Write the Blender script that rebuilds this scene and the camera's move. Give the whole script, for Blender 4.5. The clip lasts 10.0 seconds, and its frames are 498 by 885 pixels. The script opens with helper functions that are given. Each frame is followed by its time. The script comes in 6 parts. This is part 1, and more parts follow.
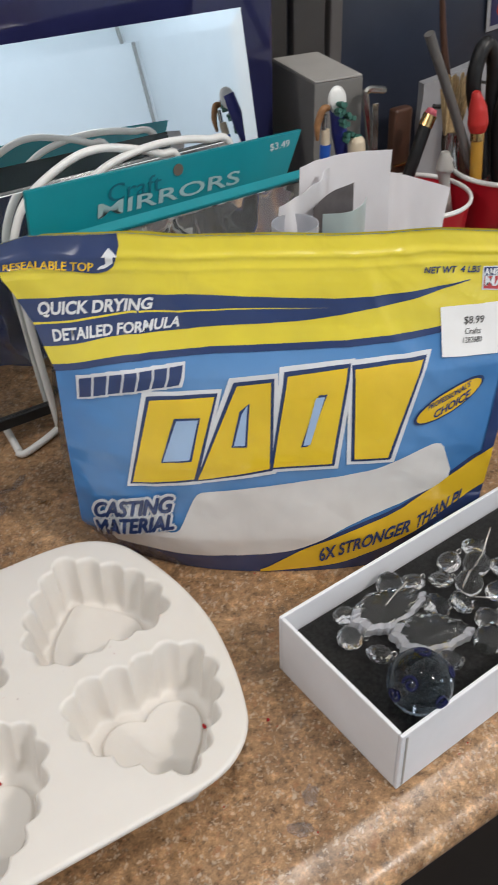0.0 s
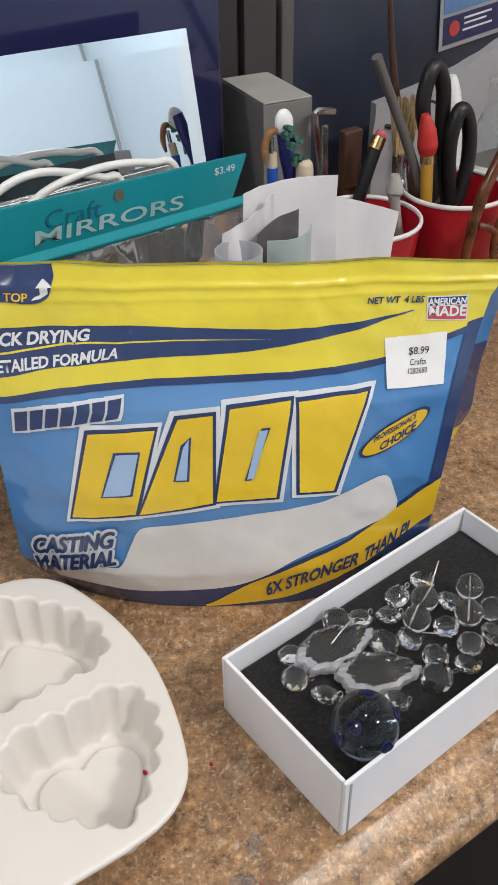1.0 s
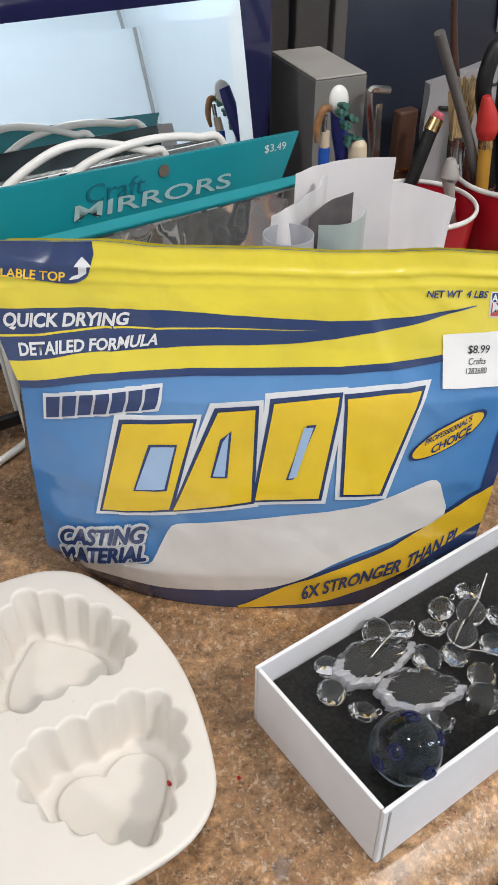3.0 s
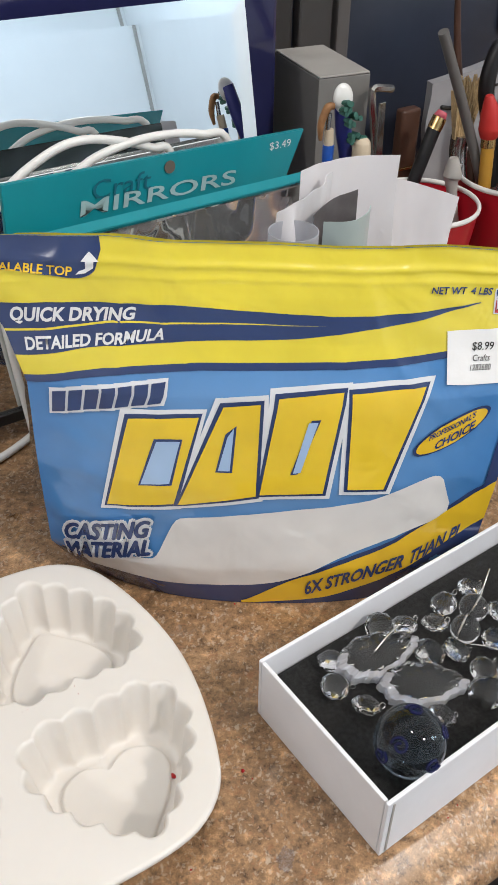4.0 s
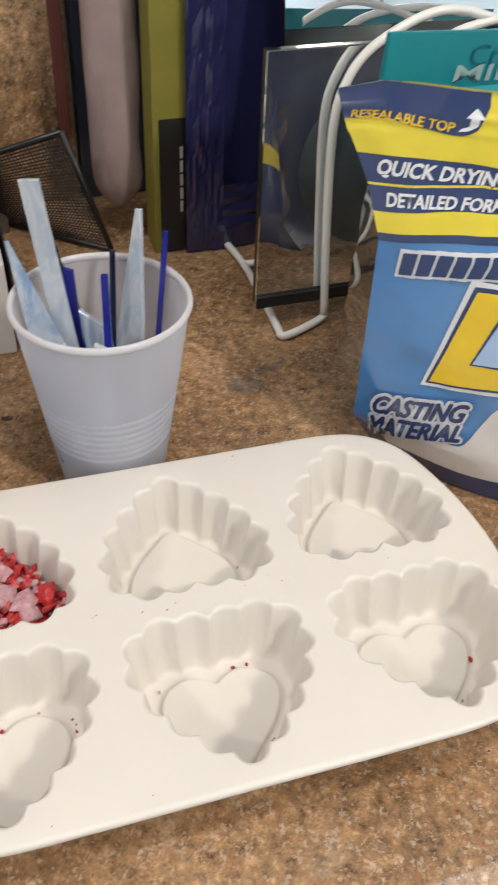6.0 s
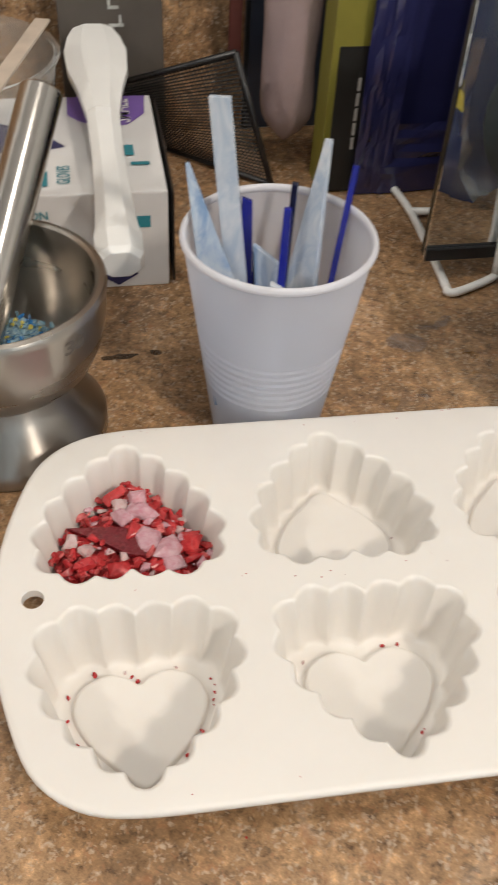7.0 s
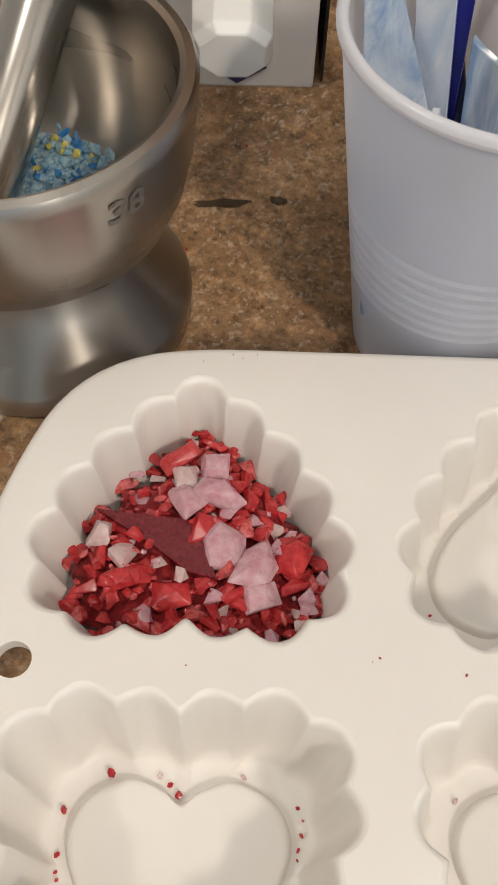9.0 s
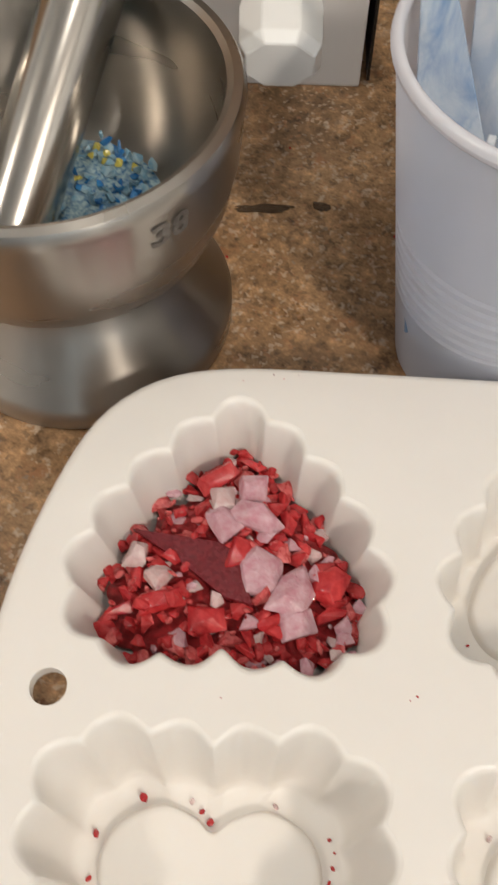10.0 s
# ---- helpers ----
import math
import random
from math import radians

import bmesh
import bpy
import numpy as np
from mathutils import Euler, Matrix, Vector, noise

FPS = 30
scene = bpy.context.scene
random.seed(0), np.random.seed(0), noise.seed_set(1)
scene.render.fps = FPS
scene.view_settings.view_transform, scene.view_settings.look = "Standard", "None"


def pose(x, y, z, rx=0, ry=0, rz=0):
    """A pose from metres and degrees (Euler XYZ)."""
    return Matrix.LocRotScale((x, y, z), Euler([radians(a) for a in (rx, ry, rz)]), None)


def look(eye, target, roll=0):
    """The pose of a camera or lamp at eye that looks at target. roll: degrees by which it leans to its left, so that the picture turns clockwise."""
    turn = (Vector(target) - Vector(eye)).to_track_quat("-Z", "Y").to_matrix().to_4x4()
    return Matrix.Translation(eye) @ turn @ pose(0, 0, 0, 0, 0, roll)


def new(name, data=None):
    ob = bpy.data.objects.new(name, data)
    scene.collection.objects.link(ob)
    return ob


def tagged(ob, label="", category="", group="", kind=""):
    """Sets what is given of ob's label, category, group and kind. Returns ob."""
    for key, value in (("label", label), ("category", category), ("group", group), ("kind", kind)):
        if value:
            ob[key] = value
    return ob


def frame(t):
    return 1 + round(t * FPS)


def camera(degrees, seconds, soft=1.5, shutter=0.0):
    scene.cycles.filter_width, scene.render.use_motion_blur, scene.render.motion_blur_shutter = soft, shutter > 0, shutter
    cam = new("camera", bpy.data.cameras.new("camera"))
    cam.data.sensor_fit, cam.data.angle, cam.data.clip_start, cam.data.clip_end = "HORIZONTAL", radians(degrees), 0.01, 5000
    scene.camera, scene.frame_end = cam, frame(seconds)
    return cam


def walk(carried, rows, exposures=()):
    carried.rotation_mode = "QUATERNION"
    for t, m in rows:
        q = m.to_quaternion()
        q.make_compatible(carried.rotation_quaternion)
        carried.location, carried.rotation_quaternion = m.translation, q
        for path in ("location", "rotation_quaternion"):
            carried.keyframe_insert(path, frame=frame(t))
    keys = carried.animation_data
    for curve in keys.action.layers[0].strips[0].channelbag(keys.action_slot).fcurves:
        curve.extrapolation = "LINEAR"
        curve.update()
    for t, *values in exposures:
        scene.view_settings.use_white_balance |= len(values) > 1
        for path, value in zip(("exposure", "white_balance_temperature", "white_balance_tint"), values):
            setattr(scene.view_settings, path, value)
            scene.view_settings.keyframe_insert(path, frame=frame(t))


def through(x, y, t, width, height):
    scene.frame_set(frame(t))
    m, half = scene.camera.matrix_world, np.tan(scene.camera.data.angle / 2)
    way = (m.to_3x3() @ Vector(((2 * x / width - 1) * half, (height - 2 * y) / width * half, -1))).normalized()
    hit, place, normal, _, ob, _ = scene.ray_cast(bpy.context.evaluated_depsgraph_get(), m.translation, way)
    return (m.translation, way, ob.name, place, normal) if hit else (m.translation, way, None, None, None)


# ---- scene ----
cam = camera(31.07, 10.0, shutter=0.4)
PATH = [
    (0, (0.0345, 0.0666, 0.4222), (0.0126, 0.8578, -0.1889), -2.17),
    (0.5, (0.0435, 0.0695, 0.4268), (0.0531, 0.8686, -0.1744), -1.59),
    (1, (0.0493, 0.0855, 0.4247), (0.0633, 0.8827, -0.1788), -1.03),
    (1.5, (0.0579, 0.0995, 0.4216), (0.0711, 0.8912, -0.1892), -0.44),
    (2, (0.0539, 0.1096, 0.4199), (0.0540, 0.8966, -0.1970), 0.02),
    (2.5, (0.0445, 0.1139, 0.4151), (0.0339, 0.8978, -0.2058), 0.16),
    (4, (0.0337, 0.1101, 0.4133), (0.0275, 0.8941, -0.2074), 0.83),
    (4.5, (0.0253, 0.0971, 0.4082), (-0.0011, 0.8808, -0.2124), 1.53),
    (5, (-0.0060, 0.0879, 0.3923), (-0.0854, 0.8619, -0.2359), 1.76),
    (5.5, (-0.0295, 0.0771, 0.3824), (-0.1605, 0.8357, -0.2559), 1.96),
    (5.7, (-0.0423, 0.0760, 0.3740), (-0.1871, 0.8265, -0.2708), 2.38),
    (6.8, (-0.0860, 0.0845, 0.3522), (-0.3144, 0.7648, -0.3443), 3.78),
    (7, (-0.0969, 0.0906, 0.3443), (-0.3464, 0.7556, -0.3597), 3.77),
    (7.5, (-0.1182, 0.1170, 0.3248), (-0.4019, 0.7340, -0.4092), 3.04),
    (8, (-0.1375, 0.1613, 0.2996), (-0.4237, 0.7224, -0.4771), 2.83),
    (8.5, (-0.1582, 0.2057, 0.2748), (-0.4403, 0.7125, -0.5398), 2.82),
    (9, (-0.1671, 0.2306, 0.2476), (-0.4457, 0.6811, -0.6006), 1.71),
    (9.5, (-0.1680, 0.2365, 0.2446), (-0.4406, 0.6598, -0.6194), 1.90),
    (10, (-0.1775, 0.2408, 0.2520), (-0.4680, 0.6510, -0.6124), -0.03),
]
walk(cam, [(t, look(eye, target, roll)) for t, eye, target, roll in PATH],
     exposures=[(0, -0.20, 6050, 10), (1.5, -0.06, 6050, 10), (2.5, 0.00, 6050, 10), (4.5, 0.00, 6050, 10), (5.5, 0.00, 6250, 10), (7, 0.00, 6450, 10), (8, -0.02, 6470, 10), (9, -0.15, 6500, 10), (9.5, -0.14, 6500, 10), (10, -0.08, 6500, 10)])

# ---- light ----
world = bpy.data.worlds.new("room_air")
scene.world = world
world.use_nodes = True
world.node_tree.nodes["Background"].inputs["Color"].default_value = (0.75, 0.87, 1.0, 1)
world.node_tree.nodes["Background"].inputs["Strength"].default_value = 0.05


def area_lamp(name, eye, target, sx, sy, power, colour):
    data = bpy.data.lights.new(name, "AREA")
    data.shape, data.size, data.size_y, data.energy, data.color = "RECTANGLE", sx, sy, power, colour
    ob = new(name, data)
    ob.matrix_world = look(eye, target)
    return ob


KEY = area_lamp("ceiling_spot", (1.40, -0.45, 1.72), (-0.05, 0.40, 0.0), 0.20, 0.20, 27, (1.0, 0.89, 0.77))
SPOT_B = area_lamp("desk_spot", (-1.05, -0.65, 1.30), (-0.25, 0.40, 0.0), 0.12, 0.12, 7.2, (1.0, 0.92, 0.82))
SPOT_C = area_lamp("ceiling_spot", (0.10, 0.12, 1.78), (-0.05, 0.38, 0.0), 0.16, 0.16, 6.8, (1.0, 0.94, 0.86))
# added unseen fill: brightens the far wall that the square mirror reflects
WALL_FILL = area_lamp("wall_fill_light", (1.45, -1.25, 1.76), (2.5, -1.75, 0.35), 1.2, 0.9, 39, (0.78, 0.91, 1.0))

# ---- materials ----


def material(name, rough=0.5, metal=0.0):
    m = bpy.data.materials.new(name)
    m.use_nodes = True
    p = m.node_tree.nodes["Principled BSDF"]
    p.inputs["Roughness"].default_value, p.inputs["Metallic"].default_value = rough, metal
    return m, m.node_tree.nodes, m.node_tree.links, p


def ramp_of(nodes, links, source, stops):
    r = nodes.new("ShaderNodeValToRGB")
    els = r.color_ramp.elements
    while len(els) < len(stops):
        els.new(0.5)
    for e, (at, c) in zip(els, stops):
        e.position, e.color = at, (*c, 1)
    links.new(source, r.inputs["Fac"])
    return r.outputs["Color"]


def noise_of(nodes, links, scale, detail=4, rough=0.6, stretch=(1, 1, 1), distort=0.0):
    tc, mp, n = nodes.new("ShaderNodeTexCoord"), nodes.new("ShaderNodeMapping"), nodes.new("ShaderNodeTexNoise")
    mp.inputs["Scale"].default_value = stretch
    n.inputs["Scale"].default_value, n.inputs["Detail"].default_value, n.inputs["Roughness"].default_value = scale, detail, rough
    n.inputs["Distortion"].default_value = distort
    links.new(tc.outputs["Object"], mp.inputs["Vector"])
    links.new(mp.outputs["Vector"], n.inputs["Vector"])
    return n.outputs["Fac"]


def bump_of(nodes, links, p, source, strength, dist=0.001):
    b = nodes.new("ShaderNodeBump")
    b.inputs["Strength"].default_value, b.inputs["Distance"].default_value = strength, dist
    links.new(source, b.inputs["Height"])
    links.new(b.outputs["Normal"], p.inputs["Normal"])


def mixed(nodes, links, fac, a, b, mode="MIX"):
    x = nodes.new("ShaderNodeMix")
    x.data_type, x.blend_type = "RGBA", mode
    for key, val in (("Factor", fac), ("A", a), ("B", b)):
        sock = [s for s in x.inputs if s.name == key and (s.type == "RGBA" or key == "Factor" and s.type == "VALUE")][0]
        if isinstance(val, (int, float)):
            sock.default_value = val
        elif isinstance(val, tuple):
            sock.default_value = (*val, 1)
        else:
            links.new(val, sock)
    return [s for s in x.outputs if s.type == "RGBA"][0]


def plain(name, colour, rough=0.5, metal=0.0, vary=0.12, scale=40.0, bump=0.15, coat=0.0, dist=0.0006):
    """A painted, plastic or paper surface with a little tone change and fine relief."""
    m, nodes, links, p = material(name, rough, metal)
    low = tuple(max(0.0, c * (1 - vary)) for c in colour)
    high = tuple(min(1.0, c * (1 + vary * 0.6)) for c in colour)
    n = noise_of(nodes, links, scale, 5)
    links.new(ramp_of(nodes, links, n, [(0.3, low), (0.7, high)]), p.inputs["Base Color"])
    if bump:
        bump_of(nodes, links, p, noise_of(nodes, links, scale * 6, 3), bump, dist)
    p.inputs["Coat Weight"].default_value = coat
    return m


def film_plastic(name, colour, rough=0.24):
    """Printed, slightly crumpled plastic film."""
    m, nodes, links, p = material(name, rough)
    n = noise_of(nodes, links, 22, 3)
    links.new(ramp_of(nodes, links, n, [(0.3, tuple(c * 0.92 for c in colour)), (0.7, tuple(min(1, c * 1.05) for c in colour))]), p.inputs["Base Color"])
    bump_of(nodes, links, p, noise_of(nodes, links, 38, 2, 0.45, (1, 1, 1), 0.8), 0.5, 0.002)
    p.inputs["Coat Weight"].default_value, p.inputs["Coat Roughness"].default_value = 0.8, 0.07
    return m


def glass(name, colour=(1, 1, 1), rough=0.0, ior=1.5, trans=1.0):
    m, nodes, links, p = material(name, rough)
    p.inputs["Base Color"].default_value = (*colour, 1)
    p.inputs["Transmission Weight"].default_value, p.inputs["IOR"].default_value = trans, ior
    return m


def laminate():
    m, nodes, links, p = material("stone_pattern_laminate", 0.34)
    big = ramp_of(nodes, links, noise_of(nodes, links, 11, 5, 0.62), [(0.30, (0.17, 0.105, 0.058)), (0.48, (0.32, 0.195, 0.103)), (0.70, (0.46, 0.30, 0.17))])
    mid = ramp_of(nodes, links, noise_of(nodes, links, 130, 8, 0.8), [(0.36, (0.25, 0.21, 0.18)), (0.46, (0.80, 0.76, 0.70)), (0.54, (1.08, 1.04, 0.98)), (0.64, (1.9, 1.8, 1.65))])
    c = mixed(nodes, links, 1.0, big, mid, "MULTIPLY")
    fleck = ramp_of(nodes, links, noise_of(nodes, links, 240, 4, 0.65, (1, 0.7, 1)), [(0.575, (0, 0, 0)), (0.65, (0.70, 0.70, 0.70))])
    c = mixed(nodes, links, fleck, c, (0.55, 0.44, 0.33))
    dark = ramp_of(nodes, links, noise_of(nodes, links, 270, 4, 0.65), [(0.59, (0, 0, 0)), (0.66, (0.42, 0.42, 0.42))])
    c = mixed(nodes, links, dark, c, (0.060, 0.042, 0.030))
    rust = ramp_of(nodes, links, noise_of(nodes, links, 75, 3, 0.6), [(0.60, (0, 0, 0)), (0.72, (0.5, 0.5, 0.5))])
    c = mixed(nodes, links, rust, c, (0.34, 0.13, 0.05))
    tc, wob, vo = nodes.new("ShaderNodeTexCoord"), nodes.new("ShaderNodeTexNoise"), nodes.new("ShaderNodeTexVoronoi")
    wob.inputs["Scale"].default_value, wob.inputs["Detail"].default_value = 330, 3
    vo.inputs["Scale"].default_value = 680
    links.new(tc.outputs["Object"], wob.inputs["Vector"])
    links.new(mixed(nodes, links, 0.0045, tc.outputs["Object"], wob.outputs["Color"], "ADD"), vo.inputs["Vector"])
    sep = nodes.new("ShaderNodeSeparateColor")
    links.new(vo.outputs["Color"], sep.inputs["Color"])
    patch = ramp_of(nodes, links, noise_of(nodes, links, 70, 4, 0.6), [(0.42, (0.0, 0.0, 0.0)), (0.64, (0.13, 0.13, 0.13))])
    for chan, edge, tone in (("Red", 0.975, (0.62, 0.50, 0.38)), ("Green", 0.985, (0.07, 0.048, 0.032)), ("Blue", 0.985, (0.38, 0.18, 0.09))):
        add = nodes.new("ShaderNodeMath")
        add.operation = "ADD"
        links.new(sep.outputs[chan], add.inputs[0]), links.new(patch, add.inputs[1])
        c = mixed(nodes, links, ramp_of(nodes, links, add.outputs["Value"], [(edge, (0, 0, 0)), (edge + 0.02, (0.42, 0.42, 0.42))]), c, tone)
    film = ramp_of(nodes, links, noise_of(nodes, links, 16, 5, 0.7, (1, 1, 1), 1.0), [(0.60, (0, 0, 0)), (0.74, (0.30, 0.30, 0.30))])
    c = mixed(nodes, links, film, c, (0.42, 0.40, 0.37))
    links.new(c, p.inputs["Base Color"])
    links.new(ramp_of(nodes, links, noise_of(nodes, links, 30, 4), [(0.3, (0.25, 0.25, 0.25)), (0.7, (0.47, 0.47, 0.47))]), p.inputs["Roughness"])
    bump_of(nodes, links, p, noise_of(nodes, links, 260, 3), 0.18, 0.0005)
    return m


def brushed(name, colour=(0.43, 0.40, 0.36), rough=0.28):
    """Steel turned on a lathe: fine rings round z that draw each highlight out along the profile."""
    m, nodes, links, p = material(name, rough, 1.0)
    n = noise_of(nodes, links, 14, 3, 0.5, (1, 1, 5))
    links.new(ramp_of(nodes, links, n, [(0.3, tuple(c * 0.97 for c in colour)), (0.7, colour)]), p.inputs["Base Color"])
    links.new(ramp_of(nodes, links, n, [(0.3, (rough * 0.96,) * 3), (0.7, (rough * 1.04,) * 3)]), p.inputs["Roughness"])
    tg = nodes.new("ShaderNodeTangent")
    tg.direction_type, tg.axis = "RADIAL", "Z"
    links.new(tg.outputs["Tangent"], p.inputs["Tangent"])
    p.inputs["Anisotropic"].default_value, p.inputs["Anisotropic Rotation"].default_value = 0.85, 0.25
    return m


M_LAM = laminate()
M_SILI = plain("white_silicone", (0.75, 0.715, 0.67), 0.42, vary=0.03, scale=18, bump=0.05)
M_SILI.node_tree.nodes["Principled BSDF"].inputs["Subsurface Weight"].default_value = 0.12
M_SILI.node_tree.nodes["Principled BSDF"].inputs["Subsurface Radius"].default_value = (0.006, 0.005, 0.004)
M_CARD = plain("white_card", (0.84, 0.85, 0.89), 0.55, vary=0.04, scale=30, bump=0.1)
M_STEEL = brushed("brushed_steel")
M_STEELP = plain("polished_steel", (0.46, 0.43, 0.39), 0.20, 1.0, 0.05, 25, 0.0)
M_WALL = plain("white_wall_paint", (0.80, 0.82, 0.83), 0.7, vary=0.03, scale=3, bump=0.08)
M_WALLBLUE = plain("dark_blue_grey_panel", (0.038, 0.047, 0.074), 0.32, vary=0.35, scale=5, bump=0.05)
M_DARK = plain("dark_cabinet_board", (0.013, 0.009, 0.007), 0.5, vary=0.2, scale=12)
M_FLOOR = plain("brown_floor", (0.040, 0.027, 0.020), 0.5, vary=0.2, scale=4)
M_YEL = film_plastic("yellow_film", (0.74, 0.62, 0.045))
M_GOLD = film_plastic("golden_film", (0.78, 0.50, 0.02))
M_NAVY = film_plastic("navy_film", (0.025, 0.047, 0.145))
M_BLUE = film_plastic("sky_blue_film", (0.066, 0.215, 0.50))


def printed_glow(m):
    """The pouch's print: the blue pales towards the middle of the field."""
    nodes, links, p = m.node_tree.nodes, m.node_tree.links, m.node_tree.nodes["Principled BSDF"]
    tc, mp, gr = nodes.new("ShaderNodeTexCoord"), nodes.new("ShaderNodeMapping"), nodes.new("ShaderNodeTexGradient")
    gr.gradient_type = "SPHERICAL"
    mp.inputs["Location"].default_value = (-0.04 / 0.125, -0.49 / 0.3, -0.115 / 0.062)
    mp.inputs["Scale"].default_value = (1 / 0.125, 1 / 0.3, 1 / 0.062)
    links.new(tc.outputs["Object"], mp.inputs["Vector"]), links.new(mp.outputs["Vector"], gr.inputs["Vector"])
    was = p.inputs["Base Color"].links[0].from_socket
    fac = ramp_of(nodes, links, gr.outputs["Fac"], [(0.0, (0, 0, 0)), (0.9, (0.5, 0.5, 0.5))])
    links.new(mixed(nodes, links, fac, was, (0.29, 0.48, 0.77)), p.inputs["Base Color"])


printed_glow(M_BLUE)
M_PALE = film_plastic("pale_blue_film", (0.36, 0.50, 0.72))
M_FWHITE = film_plastic("white_film", (0.74, 0.76, 0.79))
M_POWDER = film_plastic("white_powder_window", (0.74, 0.72, 0.70))
M_TEAL = plain("teal_card", (0.010, 0.245, 0.295), 0.35, vary=0.08, scale=25, bump=0.05, coat=0.2)
M_TEALD = plain("dark_teal_ink", (0.01, 0.12, 0.17), 0.35, vary=0.05)
M_WHITE = plain("white_plastic", (0.80, 0.80, 0.78), 0.30, vary=0.03, scale=20, bump=0.03)
M_INK = plain("black_ink", (0.02, 0.02, 0.02), 0.5, vary=0.05)
M_GREY = plain("grey_board", (0.20, 0.195, 0.185), 0.55, vary=0.10, scale=20)
M_GREYL = plain("pale_grey_board", (0.40, 0.385, 0.36), 0.55, vary=0.08, scale=20)
M_REDCUP = plain("red_plastic", (0.42, 0.010, 0.022), 0.28, vary=0.06, scale=20, bump=0.03)
M_MIRROR = material("mirror_silver", 0.01, 1.0)[0]
M_MIRROR.node_tree.nodes["Principled BSDF"].inputs["Base Color"].default_value = (0.90, 0.93, 0.94, 1)
M_NAVYBOX = plain("glossy_navy_box", (0.022, 0.024, 0.085), 0.12, vary=0.2, scale=8, bump=0.04, coat=0.6)
M_FOAM = plain("black_foam", (0.016, 0.0155, 0.015), 0.75, vary=1.0, scale=420, bump=0.9, dist=0.0015)

# ---- helpers for meshes ----
YAW = 33.0
CU, SU = math.cos(radians(YAW)), math.sin(radians(YAW))


def along(a, v, z=0.0):
    """A point from its place along the counter, its depth from the front and its height."""
    return Vector((CU * a - SU * v, SU * a + CU * v, z))


COUNTER = pose(0, 0, 0, 0, 0, YAW)


def mesh_of(name, bm, mat, smooth=False):
    me = bpy.data.meshes.new(name)
    bmesh.ops.recalc_face_normals(bm, faces=bm.faces)
    bm.to_mesh(me)
    bm.free()
    for m in (mat if isinstance(mat, (list, tuple)) else [mat]):
        me.materials.append(m)
    if smooth:
        for f in me.polygons:
            f.use_smooth = True
        if smooth != "all":
            me.set_sharp_from_angle(angle=radians(38))
    return me


def part(name, bm, mat, parent=None, label="", smooth=False, m=None):
    ob = new(name, mesh_of(name, bm, mat, smooth))
    if m is not None:
        ob.matrix_world = m
    if parent is not None:
        ob.parent = parent
    if label:
        ob["label"] = label
    return ob


def empty(name, m, label, category, group="", kind=""):
    ob = new(name)
    ob.empty_display_size = 0.02
    ob.matrix_world = m
    return tagged(ob, label, category, group, kind)


def box(sx, sy, sz, at=(0, 0, 0), bevel=0.0, segs=2, bm=None):
    """A box on its base centre."""
    bm = bm or bmesh.new()
    r = bmesh.ops.create_cube(bm, size=1.0, matrix=Matrix.Translation((at[0], at[1], at[2] + sz / 2)) @ Matrix.Diagonal((sx, sy, sz, 1)))
    if bevel:
        es = {e for v in r["verts"] for e in v.link_edges}
        bmesh.ops.bevel(bm, geom=list(es), offset=bevel, segments=segs, affect="EDGES", profile=0.6)
    return bm


def lathe(profile, segs=48, bm=None, m=Matrix()):
    """Turns (radius, height) pairs round z."""
    bm = bm or bmesh.new()
    rings = []
    for r, z in profile:
        if r < 1e-5:
            rings.append([bm.verts.new(m @ Vector((0, 0, z)))] * segs)
        else:
            rings.append([bm.verts.new(m @ Vector((r * math.cos(6.28318531 * i / segs), r * math.sin(6.28318531 * i / segs), z))) for i in range(segs)])
    for p, q in zip(rings, rings[1:]):
        for i in range(segs):
            vs = []
            for v in (p[i], p[(i + 1) % segs], q[(i + 1) % segs], q[i]):
                if v not in vs:
                    vs.append(v)
            if len(vs) > 2:
                bm.faces.new(vs)
    return bm


def tube(points, radius, segs=10, bm=None, smooth_steps=6, closed_ends=True):
    """A round bar through points, rounded at its bends; radius: one number or one a point."""
    bm = bm or bmesh.new()
    pts = [Vector(p) for p in points]
    rads = list(radius) if isinstance(radius, (list, tuple)) else [radius] * len(pts)
    path, rr = [], []
    for i in range(len(pts) - 1):
        p0, p1, p2, p3 = pts[max(i - 1, 0)], pts[i], pts[i + 1], pts[min(i + 2, len(pts) - 1)]
        n = smooth_steps if len(pts) > 2 else 1
        for k in range(n):
            s = k / n
            path.append(0.5 * ((2 * p1) + (p2 - p0) * s + (2 * p0 - 5 * p1 + 4 * p2 - p3) * s * s + (3 * p1 - p0 - 3 * p2 + p3) * s ** 3))
            rr.append(rads[i] * (1 - s) + rads[i + 1] * s)
    path.append(pts[-1]), rr.append(rads[-1])
    prev, rings = None, []
    for i, p in enumerate(path):
        d = (path[min(i + 1, len(path) - 1)] - path[max(i - 1, 0)]).normalized()
        side = (prev if prev is not None else (Vector((0, 0, 1)) if abs(d.z) < 0.9 else Vector((1, 0, 0))))
        side = (side - d * side.dot(d)).normalized()
        prev, up = side, d.cross(side)
        rings.append([bm.verts.new(p + rr[i] * (side * math.cos(6.28318531 * k / segs) + up * math.sin(6.28318531 * k / segs))) for k in range(segs)])
    for p, q in zip(rings, rings[1:]):
        for k in range(segs):
            bm.faces.new((p[k], p[(k + 1) % segs], q[(k + 1) % segs], q[k]))
    if closed_ends:
        bm.faces.new(rings[0][::-1]), bm.faces.new(rings[-1])
    return bm


